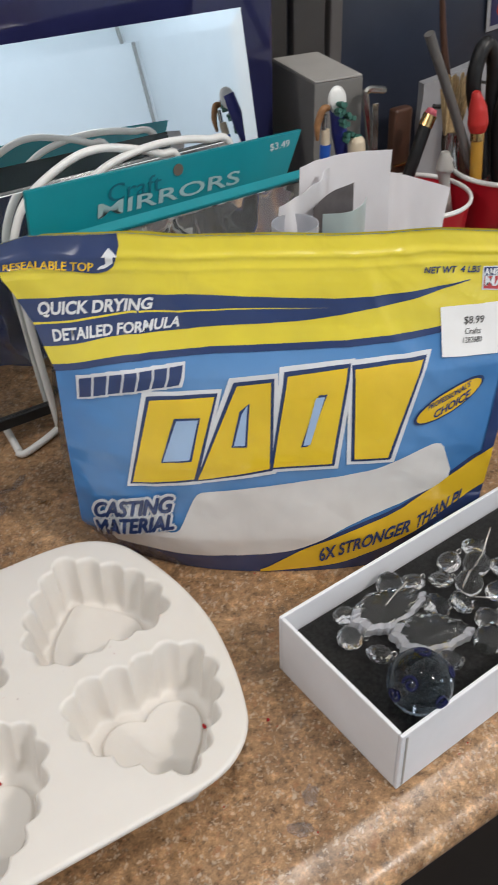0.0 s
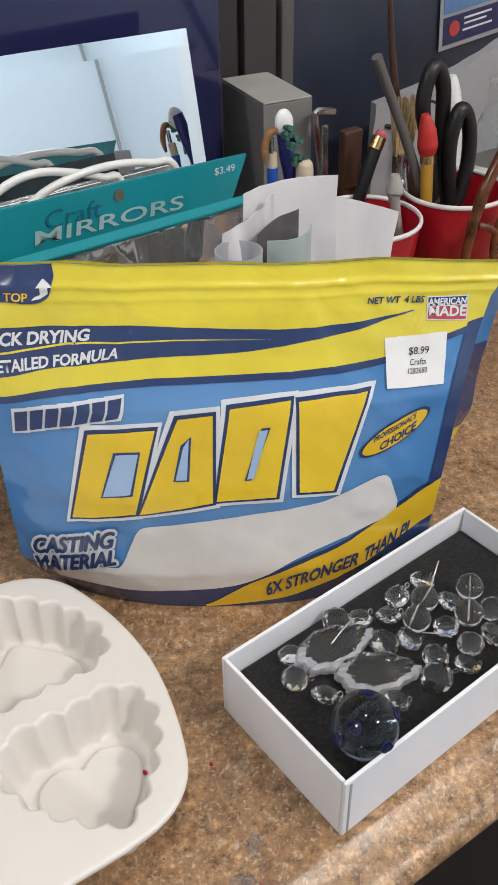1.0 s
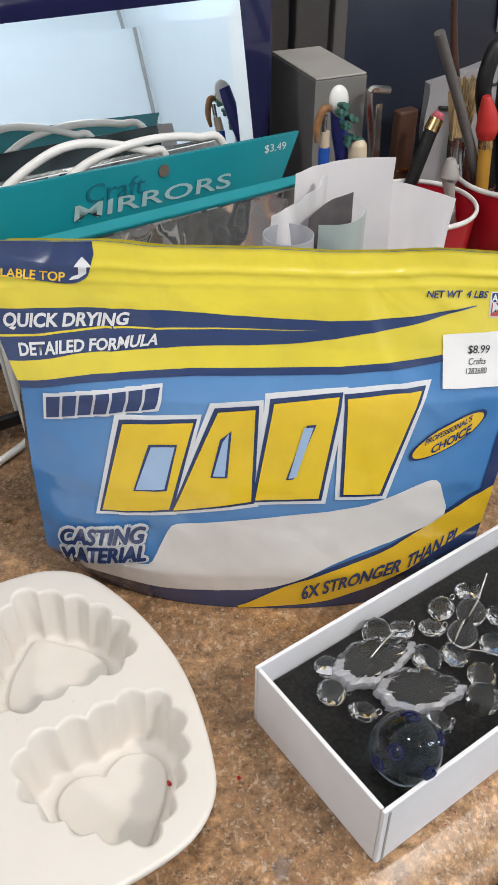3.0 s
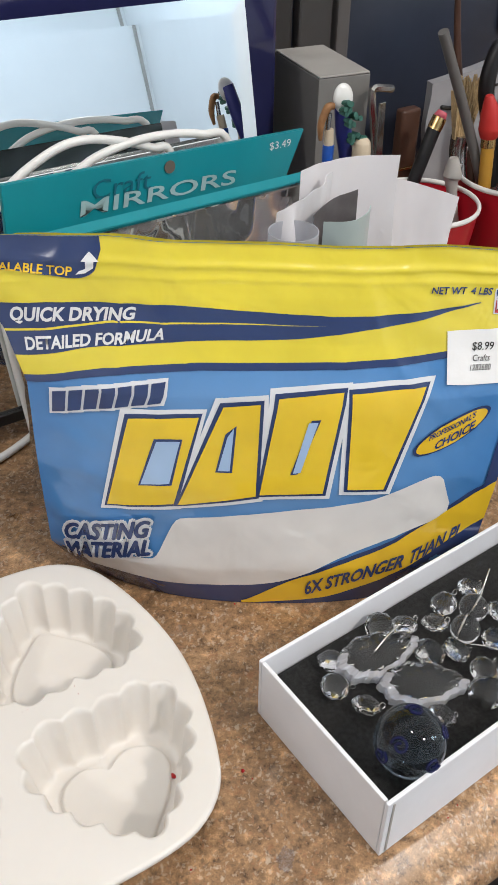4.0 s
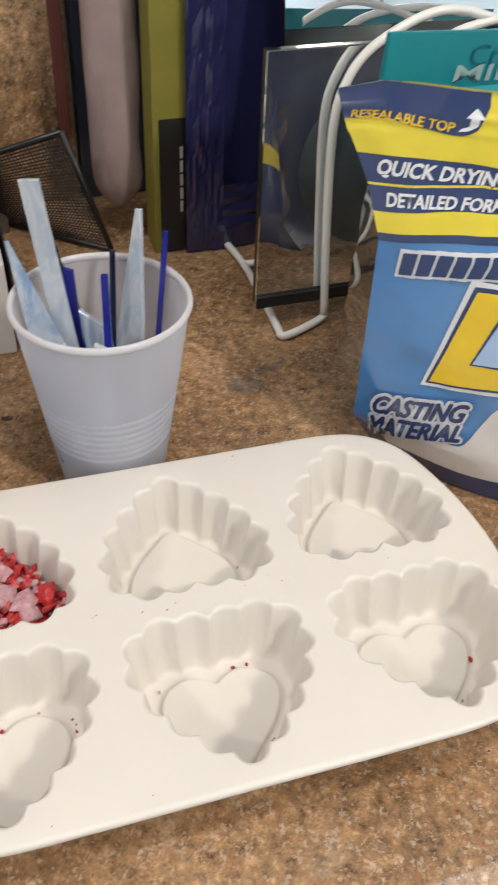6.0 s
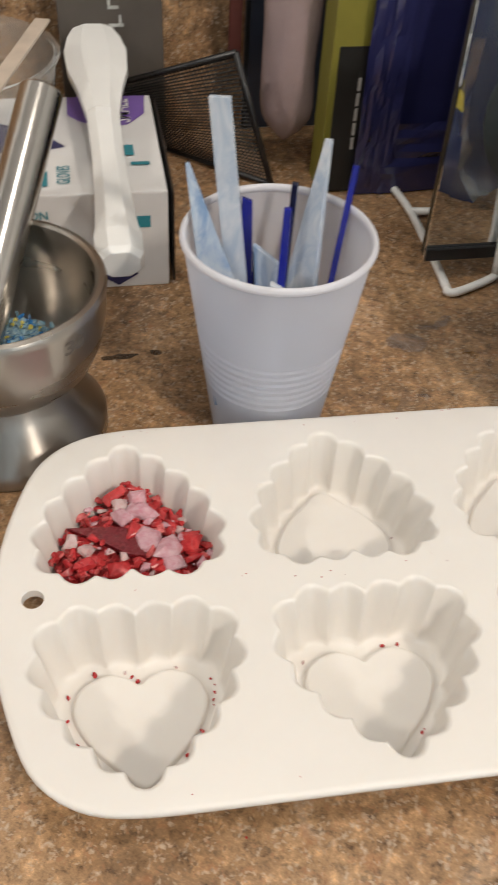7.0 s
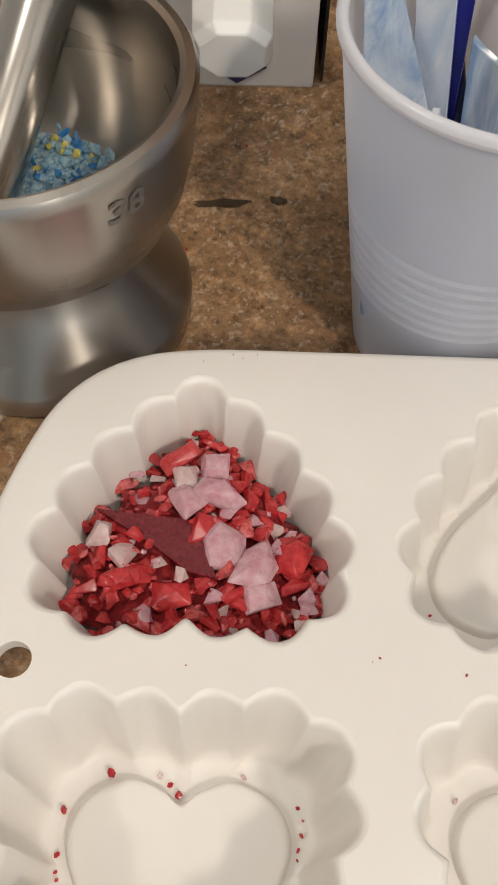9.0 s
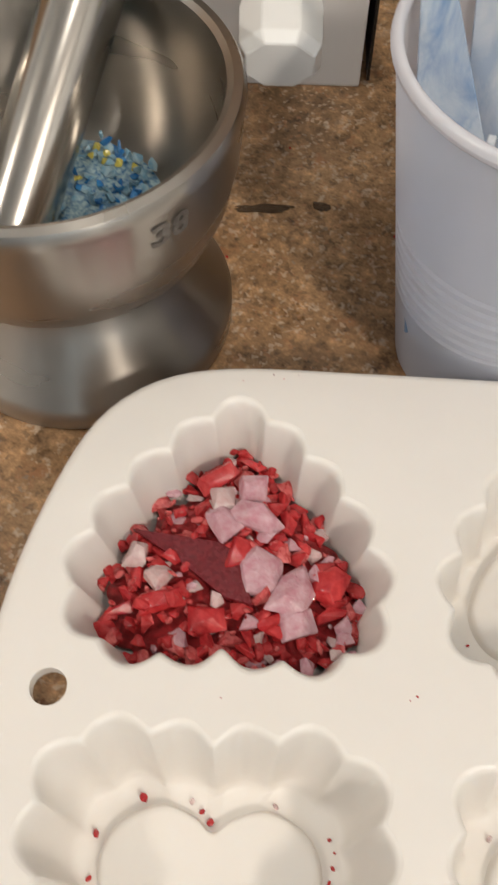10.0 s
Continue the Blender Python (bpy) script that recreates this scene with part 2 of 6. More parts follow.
def prism(outline, z0, z1, bm=None, m=Matrix()):
    """A flat outline drawn up from z0 to z1."""
    bm = bm or bmesh.new()
    lo = [bm.verts.new(m @ Vector((x, y, z0))) for x, y in outline]
    hi = [bm.verts.new(m @ Vector((x, y, z1))) for x, y in outline]
    bm.faces.new(lo[::-1]), bm.faces.new(hi)
    for i in range(len(lo)):
        j = (i + 1) % len(lo)
        bm.faces.new((lo[i], lo[j], hi[j], hi[i]))
    return bm


def sheet(fn, nu, nv, bm=None):
    """A grid over the unit square, placed by fn(s, t)."""
    bm = bm or bmesh.new()
    g = [[bm.verts.new(fn(i / nu, j / nv)) for j in range(nv + 1)] for i in range(nu + 1)]
    for i in range(nu):
        for j in range(nv):
            bm.faces.new((g[i][j], g[i + 1][j], g[i + 1][j + 1], g[i][j + 1]))
    return bm


def lettering(text, spread=0.0, extrude=0.0):
    """The built-in font's outline of a text as a bmesh in a unit box, and the box's corner and size before that."""
    cu = bpy.data.curves.new("lettering", "FONT")
    cu.body, cu.resolution_u, cu.extrude = text, 3, extrude
    tmp = new("lettering", cu)
    bpy.context.view_layer.update()
    me = bpy.data.meshes.new_from_object(tmp.evaluated_get(bpy.context.evaluated_depsgraph_get()))
    xs, ys = [v.co.x for v in me.vertices], [v.co.y for v in me.vertices]
    x0, y0, w, h = min(xs), min(ys), max(xs) - min(xs), max(ys) - min(ys)
    bpy.data.meshes.remove(me)
    cu.offset = spread
    bpy.context.view_layer.update()
    me = bpy.data.meshes.new_from_object(tmp.evaluated_get(bpy.context.evaluated_depsgraph_get()))
    bpy.data.objects.remove(tmp)
    bpy.data.curves.remove(cu)
    bm = bmesh.new()
    bm.from_mesh(me)
    bpy.data.meshes.remove(me)
    for v in bm.verts:
        v.co.x, v.co.y = (v.co.x - x0) / w, (v.co.y - y0) / h
    return bm


# ---- counter and room ----
def counter_slab():
    bm = bmesh.new()
    back = 0.84
    prof = [(back, 0.0), (0.300, 0.0), (0.2160, 0.0), (0.2142, -0.0002), (0.2126, -0.0008), (0.2112, -0.0017), (0.2030, -0.0062)]
    prof += [(0.2000 - 0.0150 * math.sin(radians(k)), -0.0190 + 0.0115 * math.cos(radians(k))) for k in range(15, 121, 15)]
    prof += [(0.1960, -0.0320), (0.2080, -0.0380), (back, -0.0380)]
    ends = []
    n = 40
    for i in range(n + 1):
        a = -1.6 + 3.2 * i / n
        ends.append([bm.verts.new(along(a, v, z)) for v, z in prof])
    for p, q in zip(ends, ends[1:]):
        for k in range(len(prof)):
            j = (k + 1) % len(prof)
            bm.faces.new((p[k], p[j], q[j], q[k]))
    bm.faces.new(ends[0]), bm.faces.new(ends[-1][::-1])
    return bm


top = part("counter", counter_slab(), M_LAM, smooth=True)
tagged(top, "brown stone-patterned laminate countertop with a rounded front edge", "countertop", kind="structure")


def slab(name, a0, a1, v0, v1, z0, z1, mat, label, category, kind="structure", bevel=0.0):
    bm = box(a1 - a0, v1 - v0, z1 - z0, ((a0 + a1) / 2, (v0 + v1) / 2, z0), bevel)
    return tagged(part(name, bm, mat, m=COUNTER), label, category, kind=kind)


slab("backsplash", -1.6, 0.10, 0.841, 0.862, 0.0, 0.62, M_LAM, "brown stone-patterned laminate backsplash behind the counter", "backsplash")
slab("wall_back", -1.6, 1.6, 0.866, 0.96, -0.9, 1.8, M_WALL, "plain white wall behind the counter", "wall")
slab("wall_panel", 0.104, 1.6, 0.841, 0.862, 0.0, 0.9, M_WALLBLUE, "dark blue-grey glossy panel behind the counter", "wall panel")
slab("wall_front", -1.7, 1.7, -3.1, -3.0, -0.9, 1.8, M_WALL, "plain white wall across the room", "wall")
slab("wall_left", -1.7, -1.602, -3.0, 0.96, -0.9, 1.8, M_WALL, "plain white side wall", "wall")
slab("wall_right", 1.602, 1.7, -3.0, 0.96, -0.9, 1.8, M_WALL, "plain white side wall", "wall")
slab("ceiling", -1.7, 1.7, -3.1, 0.96, 1.802, 1.9, M_WALL, "plain white ceiling", "ceiling")
slab("floor", -1.7, 1.7, -3.1, 0.96, -1.0, -0.902, M_FLOOR, "brown floor below the counter", "floor")
slab("base_cabinet", -1.6, 1.6, 0.235, 0.84, -0.9, -0.039, M_DARK, "dark cabinet below the countertop", "cabinet", bevel=0.002)
# added strip: draws the room corner's line for the square mirror
slab("corner_line_strip", 1.570, 1.585, -2.999, -2.990, -0.9, 1.8, M_GREYL, "narrow grey upright strip standing in for the room's corner line", "trim")

# ---- pouch of casting powder ----
BAG_Z = [0.0, 0.03, 0.09, 0.14, 0.165, 0.19, 0.213]
BAG_L = [-0.072, -0.088, -0.088, -0.089, -0.100, -0.115, -0.122]
BAG_R = [0.158, 0.166, 0.171, 0.178, 0.185, 0.192, 0.202]
BAG_M = [0.476, 0.474, 0.480, 0.492, 0.507, 0.519, 0.530]
BAG_E = [0.505, 0.496, 0.496, 0.505, 0.518, 0.526, 0.531]

TOP_U = [0.0, 0.07, 0.24, 0.33, 0.50, 0.60, 0.69, 0.78, 0.87, 0.94, 1.0]
TOP_DROP = [-0.0090, -0.0022, -0.0016, -0.0045, -0.0045, -0.0060, -0.0060, -0.0040, -0.0060, -0.0072, -0.0080]


def bag_front(u, z, lift=0.0):
    l, r, m, e = (float(np.interp(z, BAG_Z, k)) for k in (BAG_L, BAG_R, BAG_M, BAG_E))
    x, s = l + (r - l) * u, abs(2 * u - 1)
    y = m + (e - m) * s ** 2.5
    crease = noise.noise((x * 28, z * 40, 3.1)) * 0.0011 + noise.noise((x * 70 + z * 50, z * 60, 8.0)) * 0.0006
    fold = (1 - min(1.0, abs(noise.noise((x * 24 + z * 9, z * 17, 1.7))) * 3.2)) ** 3
    crease -= 0.0012 * fold * (0.35 + 0.65 * max(0.0, 1 - abs(z - 0.175) / 0.05))
    crease *= min(1.0, z / 0.02) * (1.0 - 0.6 * max(0.0, 1 - s * 1.6))
    zip_ridge = 0.0011 * math.exp(-((z - 0.2025) / 0.0020) ** 2) + 0.0006 * math.exp(-((z - 0.1955) / 0.0018) ** 2)
    top = float(np.interp(u, TOP_U, TOP_DROP)) * max(0.0, (z - 0.186) / 0.0285)
    return Vector((x, y + crease - zip_ridge - lift, z + top))


bag = empty("casting_powder_pouch", pose(0.04, 0.51, 0), "blue and yellow plastic stand-up pouch of white casting powder", "pouch")


def on_bag(name, bm, mat, lift, label="", smooth="all"):
    ob = part(name, bm, mat, None, label, smooth)
    ob.parent = bag
    ob.matrix_parent_inverse = Matrix.Translation((-0.04, -0.51, 0))
    return ob


def band(name, lower, upper, mat, lift, label="", u0=0.0, u1=1.0, n=90, m=8):
    """A printed field between two curves (u, height) across the pouch's front."""
    lu, lz, uu, uz = *zip(*lower), *zip(*upper)

    def at(s, t):
        u = u0 + (u1 - u0) * s
        a, b = float(np.interp(u, lu, lz)), float(np.interp(u, uu, uz))
        return bag_front(u, a + (max(b, a) - a) * t, lift)
    return on_bag(name, sheet(at, n, m), mat, lift, label)


def smooth_curve(points, n=40):
    """A softer curve through a few (u, height) points."""
    us = np.linspace(points[0][0], points[-1][0], n)
    zs = np.interp(us, *zip(*points))
    k = np.ones(5) / 5
    zz = np.convolve(np.pad(zs, 2, mode="edge"), k, "valid")
    return list(zip(us.tolist(), zz.tolist()))


def warp(bm, quad):
    """Lays a unit-square drawing into four (u, height) corners: bottom left, bottom right, top right, top left."""
    for v in bm.verts:
        s, t = v.co.x, v.co.y
        w = ((1 - s) * (1 - t), s * (1 - t), s * t, (1 - s) * t)
        v.co.x, v.co.y = sum(q[0] * k for q, k in zip(quad, w)), sum(q[1] * k for q, k in zip(quad, w))
    return bm


def to_bag(bm, lift):
    for _ in range(2 if len(bm.faces) < 40 or len(bm.faces) > 200 else 0):
        long = [e for e in bm.edges if (e.verts[0].co - e.verts[1].co).length > 0.012]
        if long:
            bmesh.ops.subdivide_edges(bm, edges=long, cuts=1)
    bmesh.ops.triangulate(bm, faces=bm.faces)
    for v in bm.verts:
        v.co = bag_front(v.co.x, v.co.y, lift)
    return bm


def bag_text(text, quad, mat, lift=0.0014, spread=0.02, back=None, back_spread=0.07):
    if back is not None:
        for name, ink, up, wide, tall, n in (("lettering_edge", back, -0.0009, 0.0085, 0.0021, 10), ("lettering", mat, 0.0, 0.0024, 0.0006, 6)):
            bm = bmesh.new()
            for k in range(n):
                du, dz = wide * math.cos(6.28318531 * k / n), tall * math.sin(6.28318531 * k / n)
                tmp = bpy.data.meshes.new("stroke")
                piece = to_bag(warp(lettering(text), [(u + du, z + dz) for u, z in quad]), lift + up + 0.00003 * k)
                piece.to_mesh(tmp)
                piece.free()
                bm.from_mesh(tmp)
                bpy.data.meshes.remove(tmp)
            on_bag(name, bm, ink, lift)
        return None
    return on_bag("lettering", to_bag(warp(lettering(text, spread), quad), lift), mat, lift)


def polygon(points):
    """A flat field: four corners become a fine grid, a round outline a fan of rings."""
    if len(points) == 4:
        return warp(sheet(lambda s, t: Vector((s, t, 0)), 12, 8), points)
    if len(points) < 12:
        bm = bmesh.new()
        bm.faces.new([bm.verts.new((x, y, 0)) for x, y in points])
        return bm
    cx, cz = sum(p[0] for p in points) / len(points), sum(p[1] for p in points) / len(points)
    ring = points + points[:1]

    def at(s, t):
        x, z = ring[round(s * len(points))]
        k = 0.02 + 0.98 * t
        return Vector((cx + (x - cx) * k, cz + (z - cz) * k, 0))
    return sheet(at, len(points), 5)


def grown(points, du, dz):
    cx, cz = sum(p[0] for p in points) / len(points), sum(p[1] for p in points) / len(points)
    return [(x + (du if x > cx else -du), z + (dz if z > cz else -dz)) for x, z in points]


# body: front film, back film, two gussets and the base
def bag_back(u, z):
    p = bag_front(u, z)
    s = abs(2 * u - 1)
    d = float(np.interp(z, [0, 0.05, 0.12, 0.19, 0.2145], [0.062, 0.058, 0.044, 0.010, 0.0022]))
    wide = float(np.interp(z, [0, 0.1, 0.19, 0.22], [0.006, 0.026, 0.012, 0.0]))
    return Vector((p.x + wide * max(0.0, 2 * u - 1) + 0.012 * max(0.0, 1 - 2 * u), p.y + d * (1 + 0.15 * (1 - s * s)), z if z < 0.2 else p.z))


ZT = 0.2145
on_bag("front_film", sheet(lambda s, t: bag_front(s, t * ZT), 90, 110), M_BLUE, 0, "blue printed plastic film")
bm = sheet(lambda s, t: bag_back(s, t * ZT), 30, 48)
for f in bm.faces:
    f.material_index = 1 if f.calc_center_median().z > 0.178 else 0
on_bag("back_film", bm, [M_NAVY, M_YEL], 0, "navy plastic film with a yellow head")
for side in (0.0, 1.0):
    def gusset(s, t, side=side):
        p, q = bag_front(side, t * ZT), bag_back(side, t * ZT)
        fold = 0.016 * math.sin(math.pi * s) * math.sin(math.pi * min(1.0, t * 1.05)) * (1 if side < 0.5 else -1)
        return p.lerp(q, s) + Vector((fold, 0, 0))
    bm = sheet(gusset, 10, 48)
    bm.faces.ensure_lookup_table()
    for f in bm.faces:
        z = f.calc_center_median().z
        f.material_index = 1 if 0.070 < z < 0.084 or z > 0.198 else (0 if z < 0.150 else 2)
    on_bag("gusset", bm, [M_NAVY, M_YEL, M_BLUE], 0, "folded side gusset of blue film")
on_bag("base_film", sheet(lambda s, t: bag_front(s, 0.0).lerp(bag_back(s, 0.0), t) + Vector((0, 0, 0.0006)), 20, 4), M_NAVY, 0)

NAVY_UP = smooth_curve([(0.0, 0.1775), (0.10, 0.1803), (0.234, 0.1824), (0.36, 0.1818), (0.457, 0.1801), (0.56, 0.1785), (0.634, 0.1778), (0.732, 0.1795), (0.796, 0.1811), (0.863, 0.1853)])
NAVY_LOW = smooth_curve([(0.0, 0.1525), (0.05, 0.1540), (0.164, 0.1607), (0.339, 0.1655), (0.555, 0.1674), (0.666, 0.1719), (0.765, 0.1762), (0.863, 0.1853)])
YEL_LOW = smooth_curve([(0.0, 0.1425), (0.05, 0.1450), (0.19, 0.1519), (0.33, 0.1558), (0.552, 0.1569), (0.666, 0.1579), (0.816, 0.1605), (0.938, 0.1709), (1.0, 0.177)])
TOP = [(0, ZT), (1, ZT)]
band("yellow_field", NAVY_UP + [(1.0, 0.19)], TOP, M_YEL, 0.0006, "yellow printed top field", m=40)
band("yellow_stripe", YEL_LOW, [*NAVY_LOW, (0.93, 0.196), (1.0, 0.205)], M_YEL, 0.0007, "yellow printed stripe", m=14)
band("navy_swoosh", NAVY_LOW, NAVY_UP, M_NAVY, 0.0009, "navy printed swoosh", u1=0.863, m=14)
band("navy_line", [(u, z - 0.0035) for u, z in YEL_LOW], YEL_LOW, M_NAVY, 0.0006)
band("thin_yellow_line", [(0, 0.1640), (0.072, 0.1660), (0.219, 0.1729), (0.452, 0.1739), (0.60, 0.1735)], [(0, 0.1651), (0.072, 0.1671), (0.219, 0.1739), (0.452, 0.1745), (0.60, 0.1735)], M_YEL, 0.0010, u1=0.6, m=1)
WIN_TOP = smooth_curve([(0.062, 0.0335), (0.255, 0.0345), (0.272, 0.038), (0.290, 0.0655), (0.558, 0.0741), (0.728, 0.0807), (0.833, 0.0924), (0.865, 0.0965), (0.89, 0.088), (0.902, 0.0651)], 90)
WIN_LOW = smooth_curve([(0.062, 0.0165), (0.276, 0.0140), (0.498, 0.0181), (0.571, 0.0224), (0.68, 0.041), (0.798, 0.0537), (0.902, 0.0651)])
band("powder_window", WIN_LOW, WIN_TOP, M_POWDER, 0.0007, "clear window filled with white powder", u0=0.0625, u1=0.902, m=24)
BAND_UP = smooth_curve([(0.434, 0.0015), (0.56, 0.0216), (0.701, 0.0375), (0.783, 0.0464), (0.942, 0.0754), (1.0, 0.086)])
BAND_LOW = smooth_curve([(0.434, 0.0008), (0.519, 0.0030), (0.661, 0.0065), (0.795, 0.0200), (0.938, 0.0470), (1.0, 0.058)])
band("navy_foot", [(0, 0.0005), (1, 0.0005)], smooth_curve([(0, 0.030), (0.069, 0.0165), (0.276, 0.0140), (0.498, 0.0181), (0.571, 0.0240), (0.70, 0.041), (0.80, 0.050), (0.942, 0.0790), (1.0, 0.09)]), M_NAVY, 0.0005)
band("golden_banner", BAND_LOW, BAND_UP, M_GOLD, 0.0011, "golden printed banner", u0=0.434)
band("zip_label", smooth_curve([(0.0, 0.1960), (0.07, 0.1968), (0.17, 0.1935), (0.195, 0.1938), (0.222, 0.1985), (0.231, 0.2115)], 60), [(0, ZT), (0.231, ZT)], M_NAVY, 0.0011, "navy printed corner label", u1=0.231)

bag_text("RESEALABLE TOP", [(0.012, 0.1970), (0.176, 0.1950), (0.180, 0.1995), (0.018, 0.2015)], M_GOLD, 0.0016)
for k, quad in enumerate(([(0.184, 0.1958), (0.2000, 0.1966), (0.2045, 0.1990), (0.190, 0.1974)], [(0.2000, 0.1966), (0.2150, 0.1992), (0.2180, 0.2032), (0.2045, 0.2032)], [(0.1970, 0.2028), (0.2260, 0.2028), (0.2130, 0.2072), (0.2115, 0.2072)])):
    on_bag("arrow", to_bag(polygon(quad), 0.0016 + 0.00006 * k), M_FWHITE, 0)
bag_text("QUICK DRYING", [(0.020, 0.1685), (0.256, 0.1740), (0.270, 0.1808), (0.041, 0.1770)], M_FWHITE, spread=0.035)
bag_text("DETAILED FORMULA", [(0.030, 0.1562), (0.300, 0.1662), (0.313, 0.1716), (0.036, 0.1622)], M_FWHITE, spread=0.03)
bag_text("CASTING", [(0.040, 0.0385), (0.237, 0.0520), (0.248, 0.0638), (0.050, 0.0515)], M_NAVY, 0.0027, 0.028, M_FWHITE)
bag_text("MATERIAL", [(0.034, 0.0225), (0.243, 0.0395), (0.251, 0.0505), (0.044, 0.0362)], M_NAVY, 0.0027, 0.028, M_FWHITE)
bag_text("6X STRONGER", [(0.6004, 0.0100), (0.8250, 0.0295), (0.8300, 0.0400), (0.6023, 0.0215)], M_NAVY, 0.0016, 0.03)
bag_text("THAN PL", [(0.8390, 0.0310), (0.9500, 0.0470), (0.9520, 0.0570), (0.8420, 0.0415)], M_NAVY, 0.0016, 0.03)
bag_text("NET WT  4 LBS", [(0.775, 0.1900), (0.877, 0.1890), (0.875, 0.1932), (0.774, 0.1934)], M_NAVY, 0.0016, 0.03)

# navy strip on the front film: gusset colour and fold shade painted in
band("gusset_shade_strip", [(0.955, 0.062), (1.0, 0.066)], [(0.955, 0.1745), (1.0, 0.178)], M_NAVY, 0.0008, "navy strip for the gusset's blue and the fold's shade", u0=0.972, m=20, n=6)
# trade mark: plain slanted blocks with a slot, no letters
M_CASTY = film_plastic("warm_yellow_film", (0.80, 0.56, 0.02))
MARK = [
    ([(0.1523, 0.0715), (0.3000, 0.0770), (0.3500, 0.1300), (0.2071, 0.1270)], [(0.2294, 0.0894), (0.2914, 0.0915), (0.3130, 0.1165), (0.2645, 0.1156)]),
    ([(0.3090, 0.0768), (0.4750, 0.0849), (0.4707, 0.1383), (0.3979, 0.1363)], [(0.3923, 0.1006), (0.4172, 0.1007), (0.4212, 0.1251), (0.4090, 0.1200)]),
    ([(0.4830, 0.0857), (0.6163, 0.0873), (0.6330, 0.1446), (0.5066, 0.1412)], [(0.5484, 0.1000), (0.5640, 0.1005), (0.5880, 0.1293), (0.5690, 0.1290)]),
    ([(0.6676, 0.0899), (0.7447, 0.0890), (0.7914, 0.1465), (0.6490, 0.1437)], None),
]
for k, (body, slot) in enumerate(MARK):
    on_bag("mark_rim", to_bag(polygon(grown(body, 0.016, 0.0042)), 0.0009 + 0.00005 * k), M_FWHITE, 0)
    on_bag("mark_edge", to_bag(polygon(grown(body, 0.007, 0.0019)), 0.0013 + 0.00005 * k), M_NAVY, 0)
    on_bag("mark_block", to_bag(polygon(body), 0.0021), M_CASTY, 0, "slanted yellow block of the trade mark")
    if slot is None:
        continue
    on_bag("mark_slot_edge", to_bag(polygon(grown(slot, 0.005, 0.0012)), 0.0025), M_NAVY, 0)
    on_bag("mark_slot", to_bag(polygon(slot), 0.0029), M_PALE, 0)
for k in range(7):
    s0, s1 = k / 7 + 0.012, (k + 1) / 7 - 0.012
    q = [(0.046, 0.1252), (0.276, 0.1368), (0.293, 0.1474), (0.050, 0.1370)]
    lo = lambda s: (q[0][0] * (1 - s) + q[1][0] * s, q[0][1] * (1 - s) + q[1][1] * s)
    hi = lambda s: (q[3][0] * (1 - s) + q[2][0] * s, q[3][1] * (1 - s) + q[2][1] * s)
    blk = [lo(s0), lo(s1), hi(s1), hi(s0)]
    on_bag("mark_rim", to_bag(polygon(grown(blk, 0.0065, 0.0016)), 0.0010), M_FWHITE, 0)
    on_bag("mark_block", to_bag(polygon(blk), 0.0017), M_NAVY, 0)

# oval seal, flag badge and price label
ell = [(0.864 + 0.072 * math.cos(t), 0.1205 + 0.0085 * math.sin(t) + 0.0105 * math.cos(t)) for t in np.linspace(0, 6.2832, 33)[:-1]]
ell2 = [(0.864 + 0.066 * math.cos(t), 0.1205 + 0.0074 * math.sin(t) + 0.0096 * math.cos(t)) for t in np.linspace(0, 6.2832, 33)[:-1]]
on_bag("seal_edge", to_bag(polygon(ell), 0.0010), M_NAVY, 0)
on_bag("seal", to_bag(polygon(ell2), 0.0014), M_GOLD, 0, "golden oval seal")
bag_text("PROFESSIONAL'S", [(0.820, 0.1165), (0.905, 0.1285), (0.905, 0.1320), (0.820, 0.1200)], M_NAVY, 0.0018, 0.02)
bag_text("CHOICE", [(0.836, 0.1110), (0.908, 0.1215), (0.908, 0.1268), (0.836, 0.1155)], M_NAVY, 0.0018, 0.03)
M_BADGE = film_plastic("red_badge_film", (0.50, 0.05, 0.05))
on_bag("badge_edge", to_bag(polygon([(0.889, 0.1790), (0.968, 0.1772), (0.957, 0.1920), (0.881, 0.1926)]), 0.0012), M_FWHITE, 0)
on_bag("badge_top", to_bag(polygon([(0.888, 0.1865), (0.960, 0.1858), (0.955, 0.1914), (0.883, 0.1920)]), 0.0015), M_NAVY, 0)
on_bag("badge_foot", to_bag(polygon([(0.891, 0.1797), (0.965, 0.1780), (0.960, 0.1853), (0.888, 0.1860)]), 0.0015), M_BADGE, 0)
bag_text("AMERICAN", [(0.887, 0.1870), (0.957, 0.1864), (0.954, 0.1908), (0.884, 0.1913)], M_FWHITE, 0.0019, 0.03)
bag_text("MADE", [(0.893, 0.1815), (0.962, 0.1800), (0.959, 0.1852), (0.890, 0.1862)], M_FWHITE, 0.0019, 0.03)
M_LABEL = plain("white_paper_label", (0.82, 0.82, 0.82), 0.5, vary=0.02)
label = on_bag("price_label", to_bag(polygon([(0.831, 0.1466), (0.952, 0.1457), (0.934, 0.1727), (0.813, 0.1717)]), 0.0016), M_LABEL, 0, "white paper price label")
bag_text("$8.99", [(0.866, 0.1618), (0.906, 0.1615), (0.904, 0.1660), (0.864, 0.1662)], M_INK, 0.0021, 0.005)
bag_text("Crafts", [(0.871, 0.1572), (0.904, 0.1570), (0.903, 0.1600), (0.870, 0.1602)], M_INK, 0.0021, 0.0)
bag_text("1282680", [(0.870, 0.1530), (0.910, 0.1527), (0.909, 0.1555), (0.869, 0.1558)], M_INK, 0.0021, 0.0)


